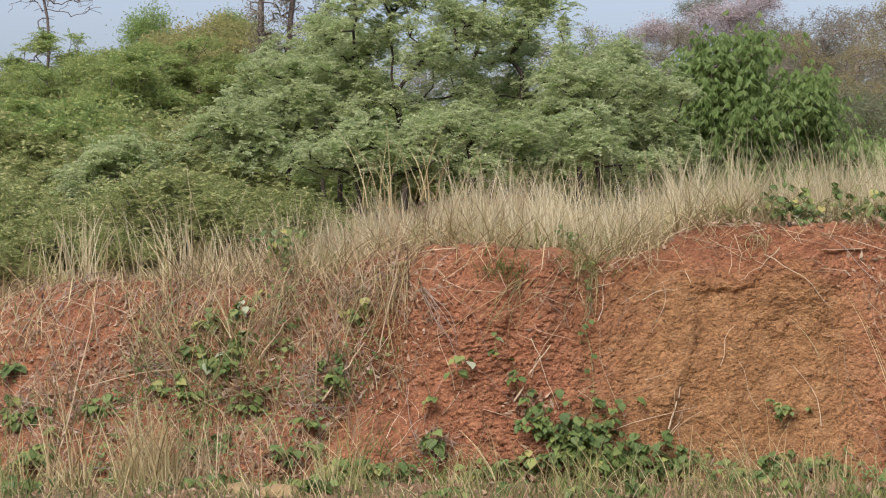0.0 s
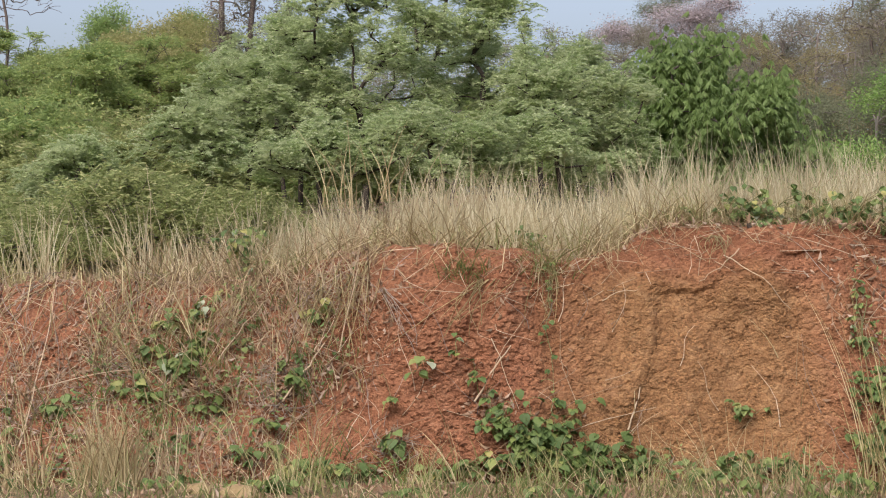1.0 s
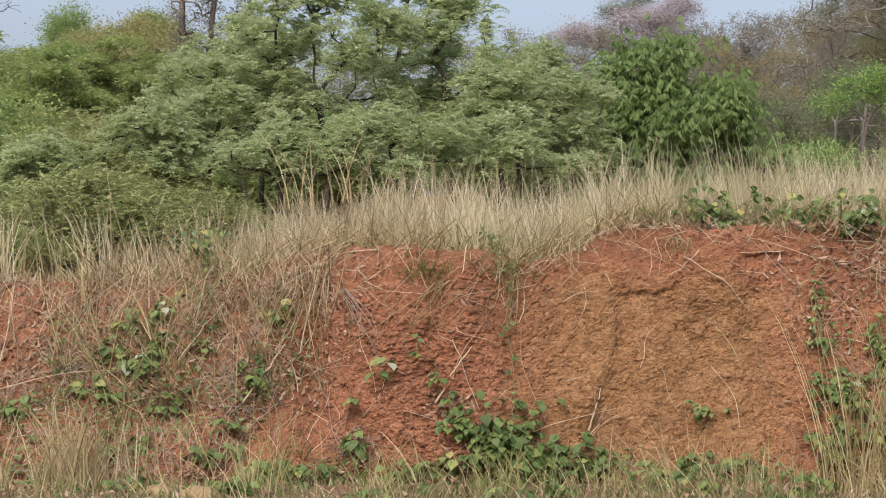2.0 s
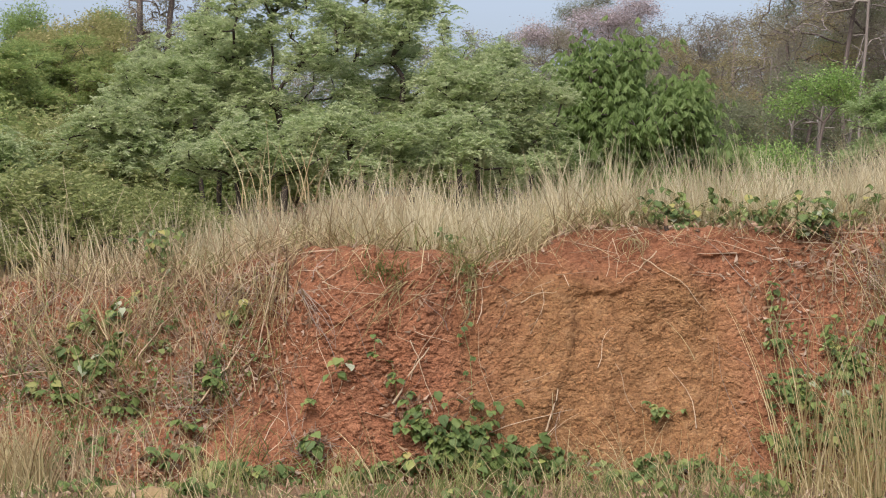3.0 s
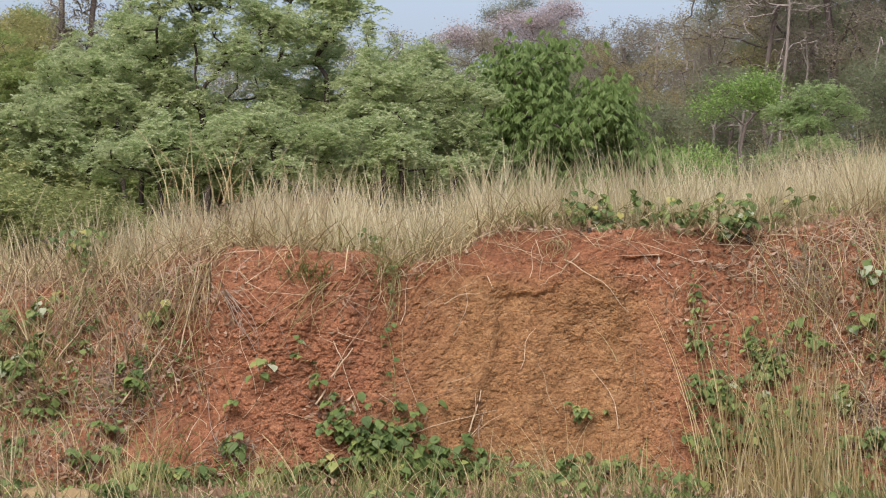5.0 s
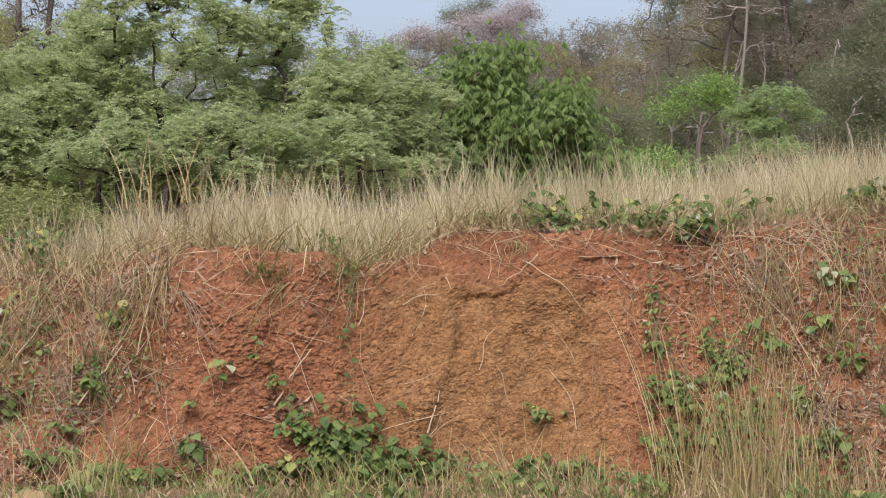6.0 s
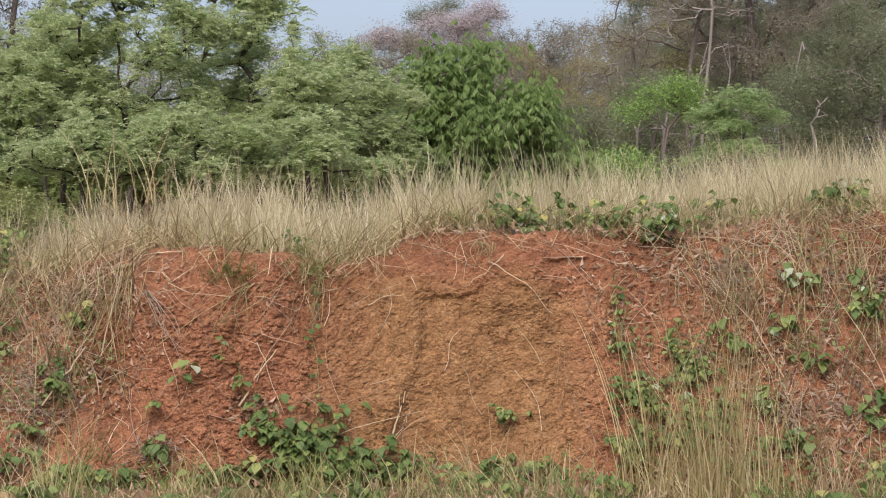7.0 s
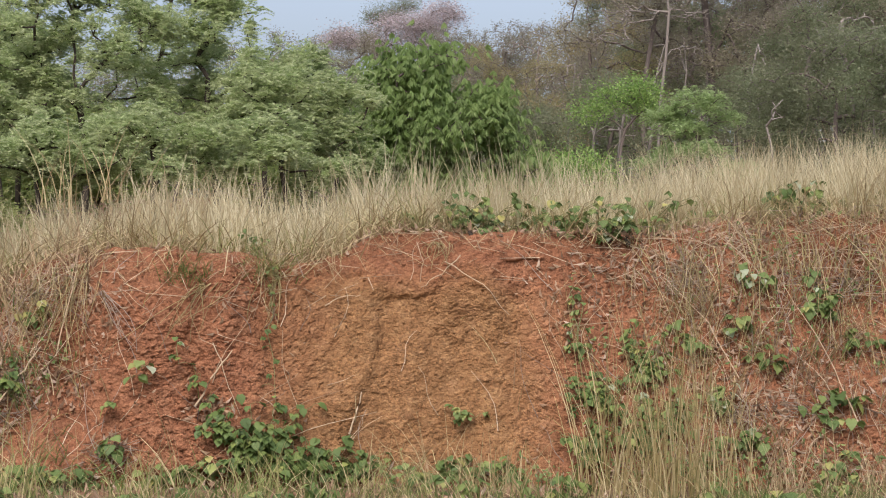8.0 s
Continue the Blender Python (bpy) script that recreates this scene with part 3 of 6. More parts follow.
def feathery_trees():
    plan = (  # x, y, half width, lowest and highest leaves, leaf masses
        (-2.09, 18.6, 1.12, 3.19, 5.25, 24), (-0.76, 19.2, 0.91, 3.24, 5.30, 20), (0.23, 19.8, 0.66, 3.30, 4.72, 13), (-3.20, 18.2, 0.78, 3.10, 4.31, 14), (-3.62, 17.6, 0.5, 2.99, 3.75, 8),
        (-1.26, 17.0, 0.89, 2.94, 3.64, 10), (-2.30, 16.7, 0.66, 2.92, 3.42, 7), (0.01, 17.4, 0.52, 3.03, 3.64, 7), (-3.45, 22.0, 0.91, 4.19, 5.45, 12), (-1.53, 21.5, 0.96, 4.47, 6.04, 13), (-4.75, 17.0, 0.54, 2.72, 3.36, 8), (0.52, 19.0, 0.36, 3.15, 4.3, 10), (-0.25, 18.4, 0.6, 3.3, 4.3, 12), (-2.9, 19.4, 0.7, 3.8, 4.9, 12),
    )
    for i, (x, y, w, lo, hi, n) in enumerate(plan):
        g = float(land(x, y))
        tree("feathery_tree", FEATHER_LABEL, "tree", 100 + i, at(x, y), mounds(120 + i, w, w * 0.5, lo - g, hi - g - 0.1, int(n * 2.3), 0.21, 0.8), int(n * 10.5), PINNATE, FEATHERY, BARK_DARK, max(0.5, (lo + hi) / 2 - g), tip=0.0068, power=0.38, shell=0.35, arch=0.08, group="feathery trees behind the bank")


def dark_tree():
    blobs = mounds(141, 0.98, 0.7, 0.35, 1.75, 30, 0.34, 0.85) + [(0.1, 0, 2.15, 0.45, 0.4, 0.3), (-0.5, 0, 1.8, 0.4, 0.4, 0.3), (0.55, 0, 1.6, 0.4, 0.4, 0.3), (1.05, 0, 0.75, 0.4, 0.4, 0.35), (0.95, 0, 1.1, 0.35, 0.4, 0.3), (-0.8, 0, 1.3, 0.36, 0.4, 0.34), (-0.35, 0, 2.0, 0.34, 0.35, 0.26), (-1.05, 0, 0.85, 0.3, 0.4, 0.3), (0.75, 0, 1.5, 0.3, 0.4, 0.3)]
    tree("broadleaf_tree", "dense deep green tree with drooping palmate leaves", "tree", 140, at(1.75, 21.0), blobs, 660, PALMATE, DARKLEAF, BARK_BROWN, 1.2, tip=0.006, shell=0.5)


def hill_growth():
    a = tree("hillside_shrub", "light green pinnate-leaved shrub on the slope", "shrub", 150, at(-6.4, 27.0), [(0.1, 0, 1.75, 0.6, 0.6, 0.16), (-0.5, -0.2, 1.4, 0.6, 0.5, 0.15), (0.7, 0.2, 1.3, 0.6, 0.5, 0.15), (0.2, -0.5, 0.95, 0.8, 0.5, 0.15), (-0.8, 0.1, 0.85, 0.5, 0.5, 0.14), (0.9, -0.2, 0.7, 0.5, 0.5, 0.14)], 74, HILL_PINNATE, HILLLEAF, BARK_BROWN, 0.9, group="shrubs on the hillside")
    b = tree("hillside_shrub", "olive green leafy shrub on the slope", "shrub", 151, at(-8.6, 29.0), [(0, 0, 0.9, 1.0, 0.9, 0.6), (0.5, 0, 1.4, 0.6, 0.6, 0.4)], 110, dict(SMALL, leaves=90, leaf=0.085, wide=0.045), HILLLEAF, BARK_BROWN, 0.8, group="shrubs on the hillside")
    c = tree("hillside_shrub", "dry yellowish brush on the hilltop", "shrub", 152, at(-8.2, 38.0), [(0, 0, 0.5, 1.1, 0.9, 0.45)], 100, dict(SPARSE, leaves=80, leaf=0.08, wide=0.04), BROWNBRUSH, BARK_BROWN, 0.5, group="shrubs on the hillside")
    rng = np.random.default_rng(7)
    pa, pb, pc = [], [], []
    for i in range(17):
        y = rng.uniform(22, 35)
        pa.append((-(0.11 + 0.25 * rng.uniform()) * y, y, rng.uniform(0.7, 1.0) * (1.15 - 0.25 * (y - 22) / 13)))
    for i in range(8):
        y = rng.uniform(20.5, 34)
        pb.append((-(0.10 + 0.27 * rng.uniform()) * y, y, rng.uniform(0.7, 1.1)))
    for i in range(13):
        y = rng.uniform(33, 42)
        pc.append((-(0.12 + 0.24 * rng.uniform()) * y, y, rng.uniform(0.55, 0.85)))
    pa += [(-3.9, 25.0, 1.0), (-2.7, 26.0, 1.15), (-1.5, 25.0, 1.1), (-0.4, 27.0, 1.1), (0.6, 26.0, 0.95), (-4.6, 29.0, 1.2)]
    for i in range(9):
        y = rng.uniform(29, 35)
        pc.append((-(0.215 + 0.05 * rng.uniform()) * y, y, rng.uniform(0.6, 0.8)))
    for i in range(10):
        y = rng.uniform(31, 36)
        (pb if i % 2 else pc).append((-(0.285 + 0.06 * rng.uniform()) * y, y, rng.uniform(0.5, 0.75)))
    for i in range(12):  # the far shoulder of the hill
        y = rng.uniform(25, 38)
        (pa, pb, pa)[i % 3].append((-(0.26 + 0.10 * rng.uniform()) * y, y, rng.uniform(0.6, 0.9)))
    for i in range(8):  # the crest
        (pb, pc)[i % 2].append((-14.6 + 1.15 * i + rng.uniform(-0.3, 0.3), rng.uniform(37, 40), rng.uniform(0.45, 0.65)))
    pa += [(-7.9, 34.5, 0.75), (-7.0, 34.0, 0.8), (-8.8, 34.5, 0.8), (-6.2, 33.5, 0.8)]
    pc += [(-8.4, 36.0, 0.8), (-7.4, 35.8, 0.8), (-6.5, 36.0, 0.7), (-9.2, 36.4, 0.8), (-7.9, 37.2, 0.75), (-5.6, 35.0, 0.7)]
    spread_copies(a, pa, 8)
    spread_copies(b, pb, 9)
    spread_copies(c, pc, 10)
    tree("hilltop_tree", "small green tree on the hill crest", "tree", 153, at(-10.6, 41.0), [(0, 0, 1.15, 0.5, 0.5, 0.4), (0.1, 0, 1.6, 0.4, 0.4, 0.35), (-0.2, 0, 1.5, 0.3, 0.3, 0.25)], 90, dict(SMALL, leaves=80), DARKLEAF, BARK_BROWN, 0.9)
    for i, (x, y, h) in enumerate(((-6.88, 36.0, 5.6), (-6.4, 36.4, 5.2), (-5.9, 37.5, 5.6), (-12.3, 38.5, 4.2))):
        tree("bare_tree", "nearly bare brown tree hung with dry climbers", "tree", 160 + i, at(x, y), [(0, 0, h * 0.12, 0.4, 0.4, h * 0.55), (0.2, 0, h * 0.6, 1.1, 1.0, 1.2)], (160, 160, 160, 480)[i], dict(SPARSE, leaves=40, spread=0.10, droop=1.2) if i < 3 else None, BROWNLEAF, BARK_BROWN, h * 0.8, tip=(0.010, 0.010, 0.010, 0.0050)[i], power=(0.46, 0.46, 0.46, 0.40)[i], group="bare trees on the hill")


def thickets():
    a = tree("thicket_bush", "tangled olive and straw coloured bush behind the rim", "shrub", 170, at(-3.6, 15.0), [(0, 0, 0.35, 0.65, 0.5, 0.3), (0.3, 0, 0.55, 0.4, 0.4, 0.22)], 120, BRUSH, THICKET, BARK_BROWN, 0.35, tip=0.003, group="thicket along the rim")
    spread_copies(a, [(-4.4, 15.2, 1.0), (-2.9, 15.0, 1.0), (-5.1, 15.6, 1.1), (-3.4, 15.9, 1.15), (-4.3, 16.2, 1.2), (-2.6, 15.7, 0.9), (-5.3, 14.8, 0.9), (-3.9, 14.5, 0.7), (-4.9, 14.4, 0.7), (-4.0, 15.4, 1.2), (-4.7, 15.0, 1.1), (-3.1, 15.4, 1.0), (-5.6, 15.2, 1.2), (-4.9, 16.2, 1.3)], 11)
    b = tree("green_bush", "soft green bush at the foot of the hill", "shrub", 171, at(-4.1, 17.6), [(0, 0, 0.6, 0.8, 0.6, 0.45), (0.4, 0, 0.9, 0.5, 0.4, 0.3)], 130, dict(PINNATE, leaves=12), THICKET, BARK_BROWN, 0.6, tip=0.004, group="bushes at the foot of the hill")
    spread_copies(b, [(-5.6, 17.5, 1.0), (-6.3, 19.0, 1.2), (-4.9, 19.4, 1.3), (-5.6, 21.0, 1.4), (-4.2, 20.6, 1.2), (-6.9, 21.5, 1.5), (-6.0, 16.4, 0.8)], 12)


def forest():
    """Dry-season woodland across the far side of the plateau."""
    kinds = []
    for i, (lab, mat, bk, kd) in enumerate((("tall half-leafless tree with brown dry-season foliage", BROWNLEAF, BARK_BROWN, SPARSE), ("tall thin-crowned tree with tan dry foliage", TANLEAF, BARK_BROWN, dict(SPARSE, leaves=70)),
                                            ("tall dusky evergreen woodland tree", FARLEAF, BARK_BROWN, SMALL), ("bushy dull green understorey tree", FARLEAF, BARK_BROWN, SMALL))):
        H = (9.0, 8.0, 8.5, 3.6)[i]
        W = (2.3, 2.0, 2.2, 1.6)[i]
        blobs = mounds(210 + i, W * 0.8, W * 0.8, H * 0.3, H * 0.95, 16, 0.75, 0.7)
        kinds.append(tree("woodland_tree", lab, "tree", 200 + i, at((10.9, 8.9, 17.5, 7.4)[i], (52.0, 50.0, 50.0, 40.0)[i]), blobs, (340, 300, 300, 190)[i], kd, mat, bk, H * 0.72, tip=0.008, group="woodland behind the plateau", sides=4))
    spread_copies(kinds[0], [(9.3, 45, 0.9), (18.0, 47, 1.2), (13.5, 48, 0.9), (2.4, 54, 0.72), (11.2, 46, 1.1), (15.0, 45, 1.15), (16.4, 50, 1.3)], 21)
    spread_copies(kinds[1], [(6.2, 44, 0.66), (4.9, 47, 0.60), (5.5, 46, 0.62), (7.0, 47, 0.70), (-0.6, 50, 0.75)], 22)
    spread_copies(kinds[2], [(12.4, 41, 0.9), (14.4, 54, 1.3), (11.6, 51, 1.2), (19.4, 53, 1.4)], 23)
    spread_copies(kinds[3], [(5.6, 42, 0.9), (9.8, 38, 0.9), (11.8, 37, 1.0), (13.6, 37, 1.1), (3.8, 44, 0.9), (1.2, 45, 1.0)], 24)
    # fine-twigged, almost bare trees that make the skyline
    for i, (lab, H, W, lv) in enumerate((("tall grey-brown tree of fine twigs and thin dry foliage", 7.6, 1.6, 7), ("slim bare tree with thin russet foliage", 7.1, 1.3, 14))):
        x, y = ((8.2, 56.0), (6.6, 57.0))[i]
        top = mounds(250 + i, W, W, H * 0.42, H * 0.95, 13, 0.8, 0.8)
        p = tree("twiggy_tree", lab, "tree", 252 + i, at(x, y), top, 900, dict(SPARSE, leaves=lv, spread=0.06, leaf=0.05, wide=0.03) if lv else None, BROWNLEAF, BARK_GREY, H * 0.85, tip=0.0060, power=0.37, sides=3, arch=0.12, group="twiggy trees on the skyline")
        rows = (((10.0, 55, 0.98), (12.6, 52, 1.2), (15.2, 54, 1.3), (17.6, 51, 1.3), (11.2, 47, 0.9), (14.0, 46, 1.0), (4.9, 55, 0.9)), ((9.2, 54, 0.95), (11.6, 56, 1.15), (13.7, 50, 1.15), (16.4, 47, 1.2), (5.6, 58, 1.12), (6.4, 57.5, 1.15), (7.3, 58, 1.05), (2.4, 56, 0.9), (12.7, 44, 0.95)))[i]
        spread_copies(p, rows, 26 + i, 0.95, 1.05)
    tree("flowering_tree", "tree in pale pink blossom above the woodland", "tree", 220, at(4.2, 60.0), [(-0.2, 0, 7.9, 1.2, 0.8, 0.45), (1.2, 0, 8.4, 0.7, 0.6, 0.5), (-2.4, 0, 7.4, 0.7, 0.6, 0.45), (0.4, 0, 7.3, 1.0, 0.7, 0.4), (0.6, 0, 7.9, 0.8, 0.7, 0.5), (-1.3, 0, 7.3, 0.8, 0.6, 0.4)], 330, dict(SMALL, leaves=75, spread=0.18, leaf=0.06), PINK, BARK_BROWN, 5.8, tip=0.007, power=0.38, arch=0.05)
    tree("emergent_tree", "slender grey-green tree above the blossom", "tree", 221, at(3.6, 63.0), [(0.0, 0, 8.9, 0.8, 0.7, 0.5), (0.7, 0, 9.3, 0.4, 0.5, 0.4)], 190, dict(SMALL, leaves=30, spread=0.2, leaf=0.055), FARLEAF, BARK_BROWN, 7.5, tip=0.007, power=0.38, arch=0.05)
    tree("flat_topped_tree", "young tree with a flat bright green crown", "tree", 222, at(5.75, 30.0), [(0, 0, 2.2, 0.55, 0.5, 0.16), (-0.55, 0, 1.95, 0.25, 0.4, 0.1), (0.3, 0, 2.35, 0.35, 0.4, 0.12), (0.55, 0, 2.0, 0.25, 0.4, 0.1)], 80, dict(SMALL, leaves=80, spread=0.13, leaf=0.05, wide=0.026), BRIGHTLEAF, BARK_BROWN, 1.7, tip=0.005)
    tree("pale_green_shrub", "rounded light green feathery shrub", "shrub", 223, at(6.2, 26.5), mounds(225, 0.88, 0.6, 0.4, 2.0, 22, 0.34, 0.6), 270, dict(PINNATE, leaves=10), SOFTLEAF, BARK_BROWN, 0.9, tip=0.005)
    tree("green_bush", "low green bush at the edge of the grass", "shrub", 224, at(4.7, 29.0), [(0, 0, 0.7, 0.9, 0.7, 0.5)], 120, dict(SMALL, leaves=50, spread=0.14, leaf=0.06, wide=0.03), BRIGHTLEAF, BARK_BROWN, 0.6, tip=0.005)
    g = float(land(10.4, 60.0))
    tree("emergent_tree", "tall grey-green tree rising over the brown woodland", "tree", 226, at(10.4, 60.0), [(0, 0, 12.0 - g, 0.6, 0.6, 0.5), (0.4, 0, 12.7 - g, 0.6, 0.6, 0.5), (0.2, 0, 11.2 - g, 0.5, 0.5, 0.5)], 150, dict(SMALL, leaves=60, spread=0.16, leaf=0.06), FARLEAF, BARK_BROWN, 10.6 - g, tip=0.008)
    # leafless trees
    tree("dead_tree", "tall leafless tree with pale grey bark", "tree", 230, at(8.25, 38.0), [(-1.0, 0, 4.6, 0.9, 0.5, 0.7), (0.5, 0, 4.7, 0.6, 0.5, 0.8), (-1.2, 0, 3.3, 0.8, 0.2, 0.12), (0.6, 0, 3.9, 0.6, 0.3, 0.4), (-0.1, 0, 5.4, 0.8, 0.6, 0.6), (-1.4, 0, 4.2, 0.8, 0.3, 0.3)], 420, None, None, BARK_PALE, 5.9, tip=0.0058, power=0.36, lean=(-0.25, 0), arch=0.05)
    tree("dead_tree", "short broken leafless tree with pale bark", "tree", 231, at(10.0, 36.0), [(0.1, 0, 2.4, 0.4, 0.3, 0.5)], 12, None, None, BARK_PALE, 2.3, tip=0.012, arch=0.1)
    tree("dead_tree", "thin leafless pale tree among the woodland", "tree", 232, at(12.4, 38.0), [(0.1, 0, 4.0, 0.8, 0.3, 1.4)], 70, None, None, BARK_PALE, 4.8, tip=0.011, arch=0.1)


def bare_trunks():
    """Thin pale trunks that show among the woodland."""
    for i, (x, y, h, lx) in enumerate(((5.35, 30.6, 2.0, 0.1), (5.95, 30.9, 2.1, -0.05), (6.35, 31.0, 2.2, 0.08), (10.9, 40.0, 3.6, -0.2), (11.35, 37.0, 2.2, 0.05), (12.6, 39.0, 3.0, 0.3), (13.2, 37.0, 2.4, -0.25), (8.9, 43.0, 5.0, 0.3), (7.3, 44.0, 4.6, -0.3), (9.9, 45.0, 5.4, 0.2), (6.7, 43.0, 3.6, 0.2), (8.1, 42.0, 4.2, -0.2), (9.3, 39.5, 3.2, 0.15), (10.3, 38.5, 4.4, 0.1), (11.9, 38.2, 4.8, -0.15), (12.2, 36.6, 2.6, 0.1), (13.0, 38.6, 5.0, 0.2), (13.6, 37.6, 4.0, -0.2), (11.6, 36.0, 1.9, 0.0), (7.6, 39.0, 2.8, -0.1))):
        tree("leafless_tree", "slim pale leafless tree with a few branches", "tree", 240 + i, at(x, y), [(lx, 0, h * 0.85, 0.35, 0.3, h * 0.2)], 7, None, None, BARK_PALE, h, tip=0.012, power=0.4, lean=(lx, 0), arch=0.1, group="bare trunks in the woodland")


def far_woods():
    """The dense mass of woodland that closes the view behind the nearer trees."""
    rng = np.random.default_rng(31)
    sky_x = (-12, -6, -1.8, 1.4, 3.5, 5.6, 7.7, 8.7, 10, 11, 11.9, 15, 26)
    sky_z = (10.4, 11.0, 11.4, 11.7, 11.9, 12.0, 12.0, 11.9, 11.9, 12.5, 13.8, 15.0, 15.0)
    for name, mat, n, share, lab in (("far_woods", BROWNLEAF, 1500, 1.0, "distant brown dry-season woodland mass"), ("far_evergreens", FARLEAF, 1500, 0.86, "distant dull green woodland below the brown crowns")):
        x = rng.uniform(-9, 25, n)
        y = rng.uniform(58 if mat is FARLEAF else 61, 66, n)
        low = land(x, y)
        if mat is FARLEAF:  # evergreens stand in separate masses
            k = vnoise(x * 0.42, y * 0.1, seed=35) > -0.25
            x, y, low = x[k], y[k], low[k]
            n = len(x)
        top = np.interp(x, sky_x, sky_z) + 0.5 * vnoise(x * 0.7, 1.0, seed=33) + 0.3 * vnoise(x * 2.3, 1.0, seed=34)
        z = low + (top - 1.0 - low) * share * rng.uniform(0, 1, n) ** 0.7
        v, f = foliage_at(rng, np.stack([x, y, z], 1), np.tile([0, -0.3, 0.2], (n, 1)), dict(form="simple", leaves=170, spread=0.36, leaf=0.085, wide=0.05, droop=0.3))
        if mat is BROWNLEAF:  # close-set crowns along the skyline
            m = 700
            x, y = rng.uniform(-9, 25, m), rng.uniform(60, 64, m)
            z = np.interp(x, sky_x, sky_z) + 0.5 * vnoise(x * 0.7, 1.0, seed=33) + 0.3 * vnoise(x * 2.3, 1.0, seed=34) - 0.35 - 1.2 * rng.uniform(0, 1, m)
            v, f = join([(v, f), foliage_at(rng, np.stack([x, y, z], 1), np.tile([0, -0.3, 0.2], (m, 1)), dict(form="simple", leaves=110, spread=0.13, leaf=0.07, wide=0.042, droop=0.3))])
            # the coarser depth of the wood behind the outer leaves
            m = 1600
            x, y = rng.uniform(-9, 25, m), rng.uniform(68, 72, m)
            low = land(x, y)
            z = low + (np.interp(x, sky_x, sky_z) * 1.03 - 1.1 - low) * rng.uniform(0, 1, m)
            v, f = join([(v, f), foliage_at(rng, np.stack([x, y, z], 1), np.tile([0, -0.5, 0.2], (m, 1)), dict(form="simple", leaves=9, spread=0.4, leaf=0.45, wide=0.30, droop=0.3))])
        tagged(link_mesh(name, v, f, mat), lab, "woodland", kind="stuff")


def canes():
    """Pale leaning canes that stand out of the thicket."""
    for i, (x, y, h, lx) in enumerate(((-3.28, 14.6, 1.25, -0.12), (-3.12, 14.7, 1.15, 0.15), (-3.5, 14.6, 1.05, -0.35), (-3.05, 14.6, 0.9, 0.3), (-2.6, 14.5, 0.95, 0.12), (-4.1, 14.6, 0.85, -0.2))):
        q = np.linspace(0, 1, 8)
        p = np.stack([lx * q + 0.30 * lx * q ** 3 + 0.03 * np.sin(q * 6 + i), 0 * q, h * (q - 0.15 * q * q)], 1)
        ob = link_mesh("dry_cane", *strand(p, 0.0055, 0.002, 6), PALE_STRAW, smooth=True)
        ob.matrix_world = Matrix.Translation(at(x, y))
        tagged(ob, "pale dry cane standing in the green thicket", "cane", "canes in the thicket")


feathery_trees()
canes()
dark_tree()
hill_growth()
thickets()
forest()
bare_trunks()
far_woods()


# ---- grasses ----
def stand_base(x, y):
    return np.stack([x, y, np.maximum(land(x, y), rim_z(x) - 0.02) - 0.02], 1)


